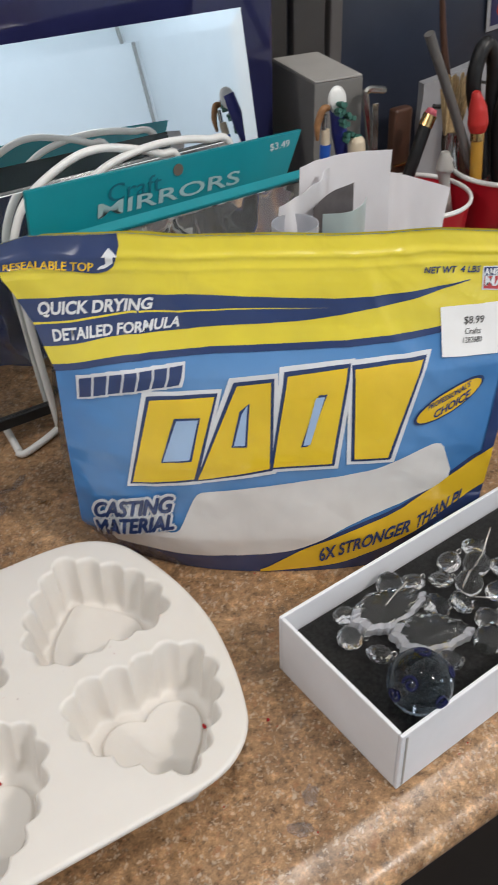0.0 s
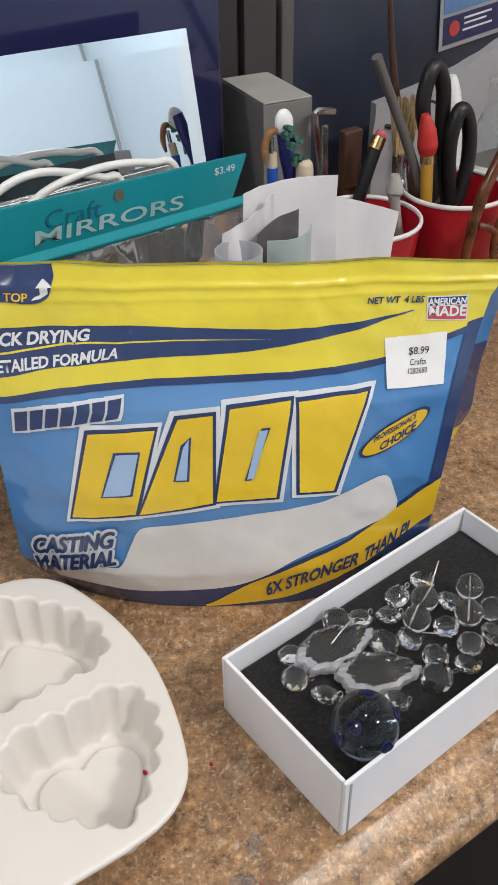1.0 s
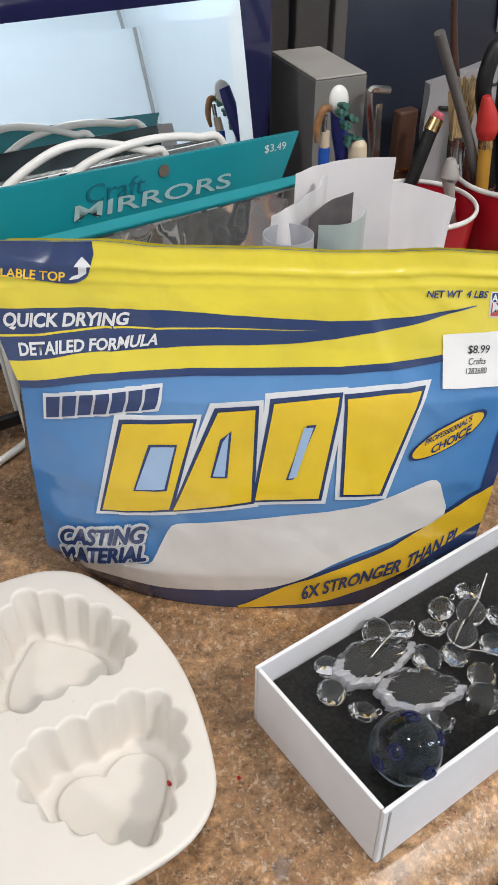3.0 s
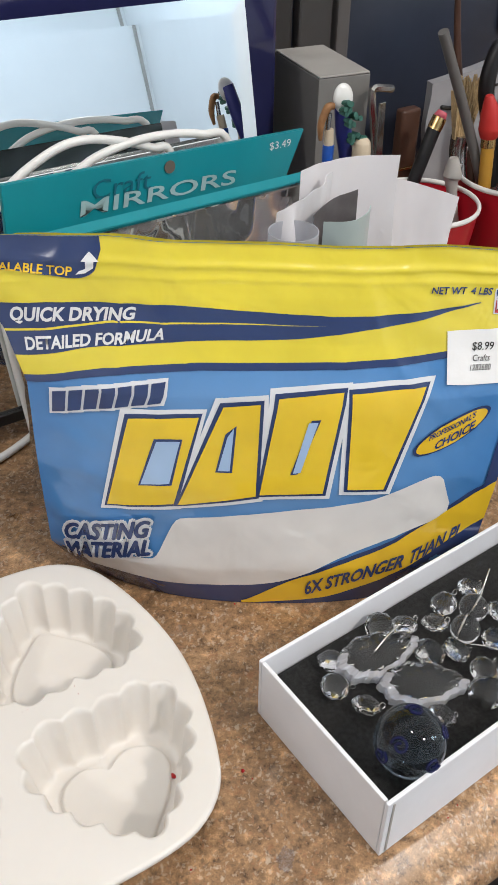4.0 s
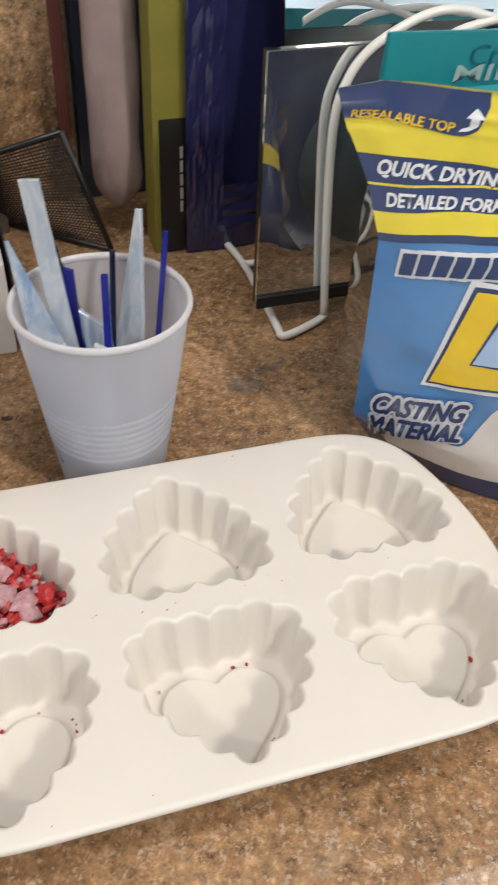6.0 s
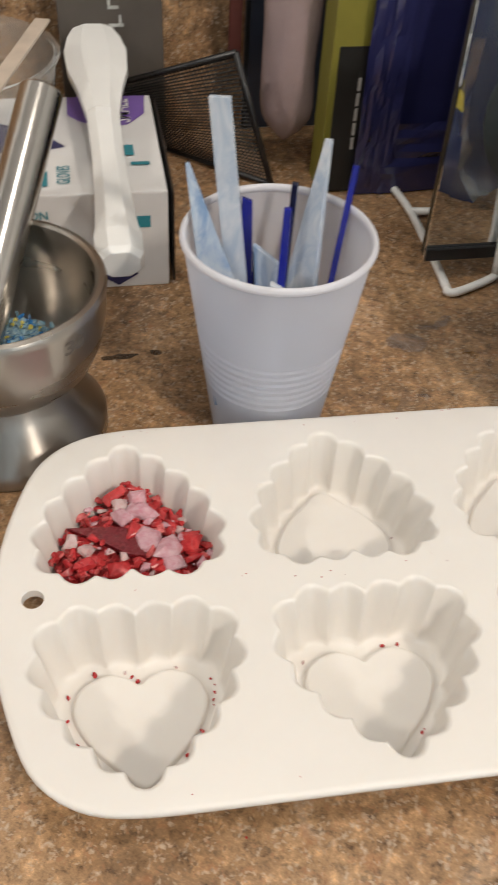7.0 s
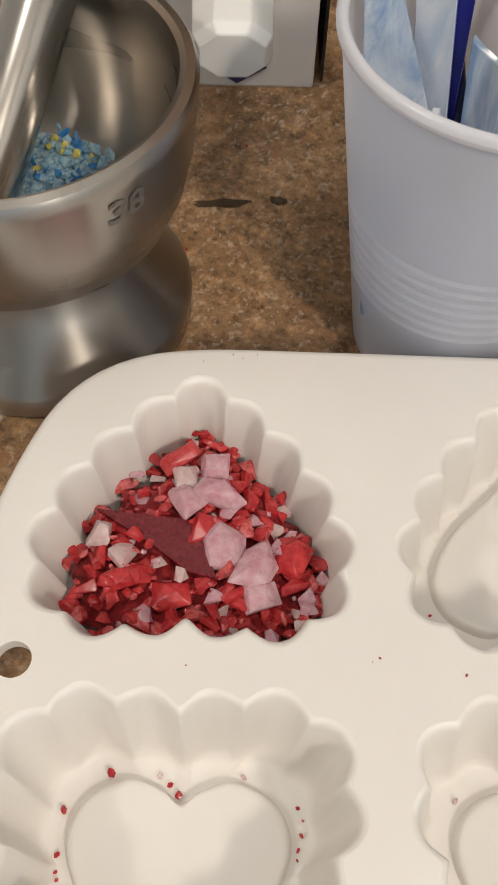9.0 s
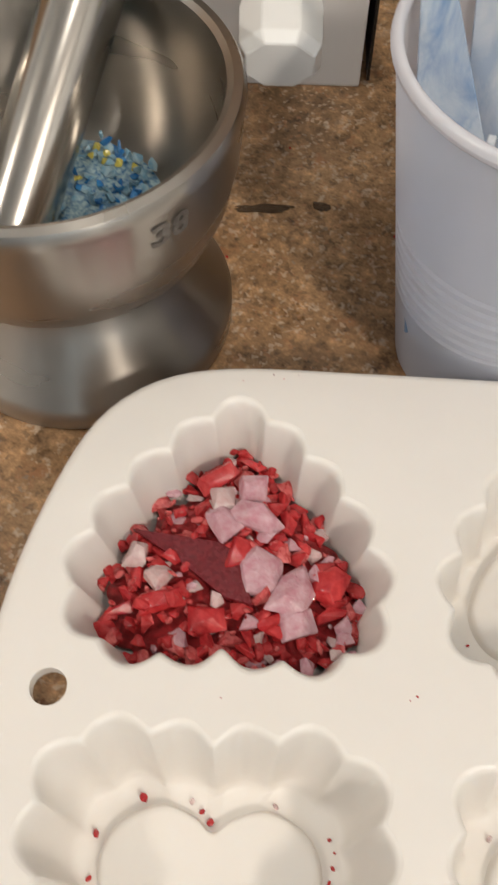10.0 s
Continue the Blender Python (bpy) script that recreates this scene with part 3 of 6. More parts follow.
# ---- silicone mould ----
MOULD = pose(-0.1346, 0.3338, 0, 0, 0, 31.5)
TOP_Z, FLOOR_Z, ROW_Y, ROW_OFF = 0.034, 0.0014, 0.0457, -0.0017
CAVITIES = [(-0.0965, 1), (0.001, 1), (0.098, 1), (-0.0965, -1), (0.001, -1), (0.098, -1)]


def closed_curve(points, n):
    """An even, smooth closed curve through 2D points."""
    k, out = len(points), []
    pts = [Vector(p) for p in points]
    for i in range(k):
        p0, p1, p2, p3 = (pts[(i + j - 1) % k] for j in range(4))
        for q in range(24):
            s = q / 24
            out.append(0.5 * ((2 * p1) + (p2 - p0) * s + (2 * p0 - 5 * p1 + 4 * p2 - p3) * s * s + (3 * p1 - p0 - 3 * p2 + p3) * s ** 3))
    dist = [0.0]
    for a, b in zip(out, out[1:] + out[:1]):
        dist.append(dist[-1] + (b - a).length)
    xs, ys = [p.x for p in out] + [out[0].x], [p.y for p in out] + [out[0].y]
    at = np.linspace(0, dist[-1], n + 1)[:-1]
    return [Vector((x, y)) for x, y in zip(np.interp(at, dist, xs), np.interp(at, dist, ys))]


def mirrored(half):
    return half + [(-x, y) for x, y in half[::-1] if abs(x) > 1e-6]


HEART = mirrored([(0.0, -0.0308), (0.0150, -0.0327), (0.0275, -0.0308), (0.0346, -0.0228), (0.0355, -0.0110), (0.0285, 0.0057), (0.0158, 0.0210), (0.0, 0.0328)])
INNER = mirrored([(0.0, -0.0188), (0.0050, -0.0222), (0.0140, -0.0246), (0.0246, -0.0190), (0.0280, -0.0080), (0.0215, 0.0060), (0.0108, 0.0175), (0.0, 0.0262)])
RING = 300
HEART_EVEN, INNER_EVEN = [p * 1.065 for p in closed_curve(HEART, RING)], closed_curve(INNER, RING)


def scalloped(amp, scale, shift=0.0):
    """The fluted heart outline: fifteen lobes, a cusp at the notch and a lobe at the tip."""
    out = []
    for i, p in enumerate(HEART_EVEN):
        a, b = HEART_EVEN[i - 1], HEART_EVEN[(i + 1) % RING]
        d = (b - a).normalized()
        n = Vector((d.y, -d.x))
        out.append((p + n * (amp * (math.sqrt(math.sin(math.pi * 15 * i / RING) ** 2 + 0.012) - 0.05) + shift)) * scale)
    return out


def plate_outline(grow):
    half = [(0.0, -0.0972), (0.060, -0.0972), (0.098, -0.0966), (0.119, -0.0920), (0.1340, -0.0800), (0.1425, -0.0620), (0.1503, -0.0320), (0.1535, -0.003), (0.1508, 0.0290), (0.1430, 0.0600), (0.1340, 0.0785), (0.119, 0.0905), (0.098, 0.0955), (0.060, 0.0962), (0.0, 0.0962)]
    pts = closed_curve(half + [(-x, y) for x, y in half[-2:0:-1]], 160)
    return [Vector((p.x * (0.996 if p.x > 0 else 1.010), p.y)) + p.normalized() * grow for p in pts]


def loft(bm, rings):
    made = [[bm.verts.new(c) for c in r] for r in rings]
    for p, q in zip(made, made[1:]):
        for i in range(len(p)):
            j = (i + 1) % len(p)
            bm.faces.new((p[i], p[j], q[j], q[i]))
    return made


def at_z(points, z, off=(0, 0), flip=1):
    return [Vector((p.x * flip + off[0], p.y * flip + off[1], z)) for p in points]


def mould_plate():
    """The flat plate: a rounded rim and six fluted openings."""
    bm = bmesh.new()
    edges = []

    def ring_edges(r):
        return [bm.edges.get((r[i], r[(i + 1) % len(r)])) or bm.edges.new((r[i], r[(i + 1) % len(r)])) for i in range(len(r))]
    rim = loft(bm, [at_z(plate_outline(g), z) for g, z in ((-0.003, TOP_Z), (-0.0012, TOP_Z - 0.0003), (-0.0003, TOP_Z - 0.0011), (0.0, TOP_Z - 0.0022), (-0.0006, TOP_Z - 0.0040), (-0.004, TOP_Z - 0.0042))])
    edges += ring_edges(rim[0])
    for cx, way in CAVITIES:
        made = loft(bm, [at_z(scalloped(0.0042, 1.0, 0.0023), z, (cx, way * ROW_Y + ROW_OFF), way) for z in (TOP_Z, TOP_Z - 0.0042)])
        edges += ring_edges(made[0])
    hole = [Vector((-0.1378 + 0.0046 * math.cos(t), -0.002 + 0.0046 * math.sin(t))) for t in np.linspace(0, 6.28318531, 33)[:-1]]
    made = loft(bm, [at_z(hole, TOP_Z), at_z(hole, TOP_Z - 0.0042)])
    edges += ring_edges(made[0])
    bmesh.ops.triangle_fill(bm, edges=edges, use_beauty=True, normal=(0, 0, 1))
    return bm


def mould_cup():
    """One fluted heart cup with a raised heart on its floor, tip at +y."""
    bm = bmesh.new()
    rows = [(scalloped(0.0042, 1.0, 0.0025), TOP_Z - 0.00005), (scalloped(0.0042, 1.0, 0.0017), TOP_Z - 0.00018), (scalloped(0.0042, 1.0, 0.0010), TOP_Z - 0.0006), (scalloped(0.0042, 1.0, 0.0004), TOP_Z - 0.0015), (scalloped(0.0041, 0.997), TOP_Z - 0.0032),
            (scalloped(0.0034, 0.95), 0.018), (scalloped(0.0029, 0.912), 0.0075), (scalloped(0.0026, 0.890), FLOOR_Z + 0.0026), (scalloped(0.0022, 0.868), FLOOR_Z + 0.0008), (scalloped(0.0018, 0.84), FLOOR_Z),
            ([p * 1.05 for p in INNER_EVEN], FLOOR_Z), ([p * 1.016 for p in INNER_EVEN], FLOOR_Z + 0.0003), ([p * 1.0 for p in INNER_EVEN], FLOOR_Z + 0.0020), ([p * 0.985 for p in INNER_EVEN], FLOOR_Z + 0.0028), ([p * 0.96 for p in INNER_EVEN], FLOOR_Z + 0.0032), ([p * 0.92 for p in INNER_EVEN], FLOOR_Z + 0.0033), ([p * 0.5 for p in INNER_EVEN], FLOOR_Z + 0.0033)]
    made = loft(bm, [at_z(pts, z) for pts, z in rows])
    bm.faces.new(made[-1])
    outer = [(scalloped(0.0042, 1.0, 0.0025), TOP_Z - 0.0042), (scalloped(0.0042, 0.97, 0.0014), 0.018), (scalloped(0.0034, 0.925, 0.0012), 0.004), (scalloped(0.002, 0.89), 0.0003)]
    out = loft(bm, [at_z(pts, z) for pts, z in outer])
    bm.faces.new(out[-1])
    for i in range(RING):
        k = (i + 1) % RING
        bm.faces.new((made[0][i], made[0][k], out[0][k], out[0][i]))
    return bm


mould = empty("silicone_mould", MOULD, "white silicone baking mould with six fluted heart cups", "mould")
part("plate", mould_plate(), M_SILI, mould, smooth=True)
cup_mesh = mesh_of("cup", mould_cup(), M_SILI, True)
for cx, way in CAVITIES:
    ob = new("cup", cup_mesh)
    ob.parent = mould
    ob.matrix_basis = pose(cx, way * ROW_Y + ROW_OFF, 0, 0, 0, 0 if way > 0 else 180)

# ---- broken glass ----
def broken_glass(name, dark, light, rough, trans, scale=260, bump=0.35):
    """Broken coloured glass: cloudy tone, dusty gloss and shell-like relief."""
    m, nodes, links, p = material(name, rough)
    n = noise_of(nodes, links, scale, 5, 0.65)
    links.new(ramp_of(nodes, links, n, [(0.34, dark), (0.66, light)]), p.inputs["Base Color"])
    links.new(ramp_of(nodes, links, noise_of(nodes, links, scale * 0.5, 3), [(0.35, (rough * 0.6,) * 3), (0.65, (min(1, rough * 1.7),) * 3)]), p.inputs["Roughness"])
    p.inputs["Transmission Weight"].default_value, p.inputs["IOR"].default_value = trans, 1.46
    bump_of(nodes, links, p, noise_of(nodes, links, scale * 1.3, 4, 0.6, (1, 1, 1), 1.2), bump, 0.0006)
    return m


M_RED = broken_glass("red_glass", (0.52, 0.024, 0.030), (0.74, 0.10, 0.10), 0.09, 0.40)
M_REDO = broken_glass("opaque_red_glass", (0.36, 0.014, 0.020), (0.60, 0.055, 0.055), 0.12, 0.10)
M_REDD = broken_glass("dusty_red_glass", (0.46, 0.035, 0.038), (0.68, 0.18, 0.17), 0.30, 0.10, 500)
M_RUBY = broken_glass("dark_ruby_glass", (0.10, 0.004, 0.008), (0.18, 0.014, 0.020), 0.24, 0.05, 700, 0.12)
M_PINK = broken_glass("pink_glass", (0.78, 0.38, 0.46), (0.95, 0.68, 0.73), 0.10, 0.48, 260, 0.8)
M_CLEARP = broken_glass("clear_pinkish_glass", (0.86, 0.58, 0.57), (0.97, 0.84, 0.82), 0.10, 0.52, 260, 0.8)
M_BLUEG = broken_glass("blue_glass", (0.02, 0.13, 0.40), (0.08, 0.34, 0.66), 0.14, 0.3)
M_TEALG = broken_glass("pale_blue_glass", (0.22, 0.48, 0.66), (0.55, 0.72, 0.78), 0.14, 0.5)
M_YELG = glass("yellow_glass", (0.75, 0.66, 0.16), 0.15, 1.45, 0.4)


def chip_mesh(name, mat, sx, sy, sz, seed):
    """A broken piece: the hull of a few random points."""
    rnd = random.Random(seed)
    bm = bmesh.new()
    for i in range(11):
        v = Vector((rnd.uniform(-1, 1), rnd.uniform(-1, 1), rnd.uniform(-1, 1)))
        v = v.normalized() * rnd.uniform(0.75, 1.1)
        bm.verts.new((v.x * sx, v.y * sy, v.z * sz))
    bmesh.ops.convex_hull(bm, input=bm.verts)
    bmesh.ops.delete(bm, geom=[v for v in bm.verts if not v.link_faces], context="VERTS")
    bmesh.ops.bevel(bm, geom=list(bm.edges), offset=min(sx, sy, sz) * 0.06, segments=1, affect="EDGES")
    return mesh_of(name, bm, mat)


def inside(p, outline):
    """Whether a 2D point lies in a closed outline."""
    hit = False
    for a, b in zip(outline, outline[1:] + outline[:1]):
        if (a.y > p.y) != (b.y > p.y) and p.x < (b.x - a.x) * (p.y - a.y) / (b.y - a.y) + a.x:
            hit = not hit
    return hit


M_BED = plain("deep_red_crumbs", (0.36, 0.022, 0.025), 0.35, vary=0.6, scale=420, bump=0.8, dist=0.0015)


RUBY = [Vector(p) for p in ((-0.0250, 0.0005), (0.0020, -0.0030), (0.0060, -0.0080), (0.0110, -0.0210), (0.0030, -0.0190), (-0.0080, -0.0105))]


def shard_heap():
    rnd = random.Random(11)
    heap = empty("red_glass_heap", MOULD @ pose(-0.0965, ROW_Y + ROW_OFF, FLOOR_Z), "heap of red and pink broken glass filling a mould cup", "glass shards")
    lower = scalloped(0.0038, 0.905)
    fill = bmesh.new()
    rings = [at_z([p * k for p in lower], z) for k, z in ((0.90, 0.002), (0.95, 0.0065), (0.85, 0.0095), (0.6, 0.0125), (0.3, 0.0138), (0.02, 0.0142))]
    made = loft(fill, rings)
    fill.faces.new(made[-1])
    for v in fill.verts:
        v.co.z += 0.0012 * noise.noise(v.co * 300)
    part("glass_crumb_bed", fill, M_BED, heap, "fine red glass crumbs")
    kinds = [(M_REDO, 0.0042, 0.0028, 0.0022), (M_RED, 0.0050, 0.0032, 0.0024), (M_REDO, 0.0030, 0.0024, 0.0019), (M_RED, 0.0036, 0.0024, 0.0016), (M_REDO, 0.0070, 0.0026, 0.0022), (M_REDD, 0.0050, 0.0034, 0.0022), (M_RED, 0.0026, 0.0020, 0.0016), (M_CLEARP, 0.0036, 0.0026, 0.0018), (M_PINK, 0.0042, 0.0034, 0.0020)]
    meshes = [chip_mesh("glass_shard", *k, seed) for seed in range(3) for k in kinds]
    placed = 0
    while placed < 290:
        p = Vector((rnd.uniform(-0.038, 0.038), rnd.uniform(-0.036, 0.037)))
        if not inside(p, lower):
            continue
        placed += 1
        edge = min((p - q).length for q in lower[::6])
        z = 0.0085 + min(edge, 0.016) * 0.36 + rnd.uniform(-0.001, 0.0030)
        k = rnd.random()
        me = meshes[rnd.choice([i for i in range(27) if (i % 9 < 7) == (k < 0.82)])]
        if inside(p - Vector((-0.004, 0.004)), RUBY):
            z -= 0.0045
        ob = new("glass_shard", me)
        ob.parent = heap
        ob.matrix_basis = pose(p.x, p.y, z, rnd.uniform(-35, 35), rnd.uniform(-35, 35), rnd.uniform(0, 360))
    # fine splinters between the shards
    fines = bmesh.new()
    for _ in range(260):
        p = Vector((rnd.uniform(-0.038, 0.038), rnd.uniform(-0.036, 0.037)))
        if not inside(p, lower) or inside(p - Vector((-0.004, 0.004)), RUBY):
            continue
        edge = min((p - q).length for q in lower[::6])
        r = rnd.uniform(0.0005, 0.0015)
        m = pose(p.x, p.y, 0.0098 + min(edge, 0.016) * 0.38 + rnd.uniform(-0.001, 0.0022), rnd.uniform(0, 180), rnd.uniform(0, 180), rnd.uniform(0, 360)) @ Matrix.Diagonal((r * rnd.uniform(0.8, 2.0), r, r * 0.6, 1))
        was = len(fines.faces)
        bmesh.ops.create_icosphere(fines, subdivisions=1, radius=1, matrix=m)
        fines.faces.ensure_lookup_table()
        kind = rnd.choice((0, 0, 0, 1, 1, 1, 2))
        for f in fines.faces[was:]:
            f.material_index = kind
    part("splinter_litter", fines, [M_RED, M_REDD, M_PINK], heap, "fine red and pink glass splinters")
    # the large pieces on top
    big = [("ruby_plate", M_RUBY, [tuple(p) for p in RUBY], 0.0030, (-0.004, 0.004, 0.0158), (3, -5, 0)),
           ("pink_chunk", M_PINK, [(-0.006, -0.006), (0.005, -0.007), (0.007, 0.004), (0.000, 0.0075), (-0.006, 0.005)], 0.0042, (0.0080, -0.0072, 0.0160), (10, 6, 12)),
           ("pink_chunk", M_PINK, [(-0.006, -0.007), (0.004, -0.006), (0.006, 0.002), (0.001, 0.010), (-0.004, 0.003)], 0.0042, (0.0170, -0.0120, 0.0150), (-8, 10, -10)),
           ("pink_chunk", M_PINK, [(-0.005, -0.004), (0.005, -0.005), (0.006, 0.002), (-0.002, 0.005)], 0.0038, (0.0175, -0.0205, 0.0140), (8, 0, 30)),
           ("pink_chunk", M_PINK, [(-0.008, -0.003), (0.006, -0.004), (0.009, 0.001), (0.001, 0.005), (-0.006, 0.003)], 0.0045, (0.0060, 0.0095, 0.0172), (12, 8, -14)),
           ("pink_chunk", M_PINK, [(-0.005, -0.005), (0.005, -0.003), (0.004, 0.005), (-0.003, 0.006)], 0.0045, (-0.0030, 0.0060, 0.0175), (-6, 12, 40)),
           ("pink_chunk", M_PINK, [(-0.005, -0.004), (0.004, -0.005), (0.006, 0.003), (-0.002, 0.005)], 0.0040, (0.0040, 0.0180, 0.0165), (14, -4, 20)),
           ("pink_chunk", M_CLEARP, [(-0.004, -0.004), (0.004, -0.003), (0.004, 0.004), (-0.003, 0.004)], 0.0036, (-0.0040, 0.0145, 0.0165), (-10, 8, 10)),
           ("pink_chunk", M_CLEARP, [(-0.003, -0.004), (0.003, -0.003), (0.003, 0.003), (-0.002, 0.004)], 0.0036, (-0.0275, -0.0030, 0.0145), (10, 8, 0)),
           ("pink_chunk", M_CLEARP, [(-0.005, -0.003), (0.004, -0.003), (0.004, 0.003), (-0.003, 0.003)], 0.0036, (-0.0205, -0.0095, 0.0145), (0, 18, 60)),
           ("red_chunk", M_REDO, [(-0.006, -0.004), (0.003, -0.006), (0.006, 0.001), (0.002, 0.005), (-0.004, 0.003)], 0.0040, (0.0275, -0.0080, 0.0135), (10, -12, 0)),
           ("red_chunk", M_REDO, [(-0.006, -0.004), (0.004, -0.005), (0.006, 0.002), (-0.003, 0.005)], 0.0036, (-0.0060, -0.0205, 0.0135), (-8, 6, 20)),
           ("red_chunk", M_REDO, [(-0.007, -0.003), (0.006, -0.003), (0.008, 0.002), (-0.006, 0.003)], 0.0045, (-0.0190, -0.0155, 0.0125), (4, 6, 18)),
           ("red_chunk", M_REDO, [(-0.003, -0.005), (0.003, -0.004), (0.004, 0.004), (-0.002, 0.005)], 0.0045, (0.0008, -0.0015, 0.0165), (14, 18, -10)),
           ("red_chunk", M_RED, [(-0.003, -0.006), (0.003, -0.006), (0.003, 0.006), (-0.002, 0.007)], 0.0045, (-0.0060, 0.0215, 0.0160), (12, 6, -50))]
    for n, (name, mat, outline, thick, at, turn) in enumerate(big):
        if name == "ruby_plate":
            bm = prism(outline, 0, thick)
        else:
            # broken lump: the hull of the outline at three levels, each a little off
            bm = bmesh.new()
            for k, grow in ((0.0, 0.80), (0.35, 1.0), (0.75, 0.78), (1.0, 0.40)):
                for x, y in outline:
                    bm.verts.new((x * grow + rnd.uniform(-1, 1) * 0.0010, y * grow + rnd.uniform(-1, 1) * 0.0010, thick * k * rnd.uniform(0.75, 1.2)))
            bmesh.ops.convex_hull(bm, input=bm.verts)
            bmesh.ops.delete(bm, geom=[v for v in bm.verts if not v.link_faces], context="VERTS")
        bmesh.ops.bevel(bm, geom=list(bm.edges), offset=0.0002, segments=1, affect="EDGES")
        ob = part(name, bm, mat, heap)
        ob.matrix_basis = pose(*at, *turn)
    return heap


shard_heap()


def crumbs_in_cups():
    """Stray red and white crumbs left in the empty cups and on the plate."""
    rnd = random.Random(5)
    bm = bmesh.new()
    white = bmesh.new()
    spots = []
    for cx, way, n in ((-0.0965, -1, 26), (0.0, -1, 6), (0.0, 1, 3), (0.097, -1, 2)):
        for _ in range(n):
            i = rnd.randrange(RING)
            p = INNER_EVEN[i] * rnd.uniform(1.07, 1.18)
            spots.append((cx + p.x * way, way * ROW_Y + ROW_OFF + p.y * way, FLOOR_Z + 0.0004, rnd.uniform(0.0006, 0.0019)))
    for _ in range(26):
        spots.append((rnd.uniform(-0.12, 0.1), rnd.choice((-0.0915, -0.002, 0.0015, 0.091)) + rnd.uniform(-0.003, 0.003), TOP_Z + 0.0002, rnd.uniform(0.0002, 0.0005)))
    for x, y, z, r in spots:
        target = white if rnd.random() < 0.3 else bm
        m = MOULD @ pose(x, y, z + r * 0.3, rnd.uniform(0, 90), rnd.uniform(0, 90), rnd.uniform(0, 360)) @ Matrix.Diagonal((r, r * 0.7, r * 0.5, 1))
        bmesh.ops.create_icosphere(target, subdivisions=1, radius=1, matrix=m)
    tagged(part("red_glass_crumbs", bm, M_REDO), "stray red glass crumbs lying in the mould's cups", "crumbs", kind="stuff")
    tagged(part("clear_glass_crumbs", white, M_CLEARP), "stray pale glass crumbs lying in the mould's cups", "crumbs", kind="stuff")


crumbs_in_cups()

# ---- white gift box with foam, crystals and a glass ball ----
BOX_YAW = math.degrees(math.atan2(0.115, 0.155))
BX, BY = 0.193, 0.0968
BOX = pose(0.038, 0.398, 0, 0, 0, BOX_YAW) @ Matrix.Translation((BX / 2, -BY / 2, 0))
BOX_H, FOAM_Z = 0.045, 0.029


def gift_box():
    th = empty("gift_box", BOX, "open white cardboard jewellery box lined with black foam", "box")
    t = 0.0022
    part("bottom", box(BX - 0.001, BY - 0.001, t, (0, 0, 0.0004)), M_CARD, th)
    for name, sx, sy, x, y, lean in (("side_wall", BX, t, 0, -BY / 2 + t / 2, 0), ("side_wall", BX, t, 0, BY / 2 - t / 2, 0), ("end_wall", t, BY - 2 * t - 0.0006, -BX / 2 + t / 2, 0, 0), ("end_wall", t, BY - 2 * t - 0.0006, BX / 2 - t / 2, 0, 0)):
        bm = box(sx, sy, BOX_H - 0.0004, (x, y, 0.0004), 0.0007, 2)
        part(name, bm, M_CARD, th)
    foam = box(BX - 2 * t - 0.001, BY - 2 * t - 0.001, FOAM_Z - 0.003, (0, 0, 0.003), 0.002, 2)
    part("foam", foam, M_FOAM, th, "black foam insert")
    for sx in (-1, 1):
        part("corner_tuck", box(0.0012, 0.0004, BOX_H - 0.004, (sx * (BX / 2 - 0.0035), -BY / 2 - 0.00025, 0.002)), M_GREYL, th)
    return th


gift_box()
M_CRYSTAL = glass("cut_crystal", (1, 1, 1), 0.0, 1.52)
M_SMOKE = glass("smoky_glass", (0.46, 0.56, 0.66), 0.0, 1.45)
M_COBALT = glass("cobalt_swirl_glass", (0.006, 0.009, 0.085), 0.08, 1.5, 0.3)
M_WIRE = plain("silver_wire", (0.6, 0.58, 0.54), 0.25, 1.0, 0.1, bump=0)


def octagon_bead():
    bm = bmesh.new()
    prof = [(0.0001, 0.0036), (0.0030, 0.0035), (0.0050, 0.0024), (0.0066, 0.0006), (0.0066, -0.0006), (0.0050, -0.0024), (0.0030, -0.0035), (0.0001, -0.0036)]
    lathe(prof, 10, bm)
    # every other ring turned by half a facet, for kite-shaped cuts
    for v in bm.verts:
        if 0.0045 < math.hypot(v.co.x, v.co.y) < 0.0055:
            v.co.xy = Matrix.Rotation(0.31416, 2) @ v.co.xy
    bmesh.ops.triangulate(bm, faces=bm.faces)
    return mesh_of("crystal_bead", bm, M_CRYSTAL)


BEAD = octagon_bead()
rnd = random.Random(3)
for k, (x, y) in enumerate([(0.076, 0.407), (0.077, 0.391), (0.092, 0.380), (0.129, 0.375), (0.104, 0.430), (0.117, 0.432), (0.128, 0.414), (0.134, 0.434), (0.141, 0.448), (0.158, 0.460), (0.143, 0.416), (0.155, 0.403), (0.153, 0.389), (0.171, 0.397), (0.176, 0.411), (0.165, 0.424), (0.171, 0.443), (0.190, 0.417), (0.194, 0.436), (0.203, 0.428)]):
    th = empty("crystal_bead_link", pose(x, y, FOAM_Z + 0.0050, rnd.uniform(-24, 24), rnd.uniform(-24, 24), rnd.uniform(0, 45)), "clear faceted octagonal crystal bead lying on black foam", "crystal bead", "crystal beads in the box")
    ob = new("crystal", BEAD)
    ob.parent = th
    s = 1.16 if k not in (4, 6, 12) else 1.35
    ob.matrix_basis = Matrix.Diagonal((s, s, s, 1))
    wire = lathe([(0.0012, 0.0), (0.0015, 0.0003), (0.0018, 0.0), (0.0015, -0.0003), (0.0012, 0.0)], 10, None, pose(0.0078 * s, 0, 0, 70, 0, 0))
    part("wire_loop", wire, M_WIRE, th, smooth="all")


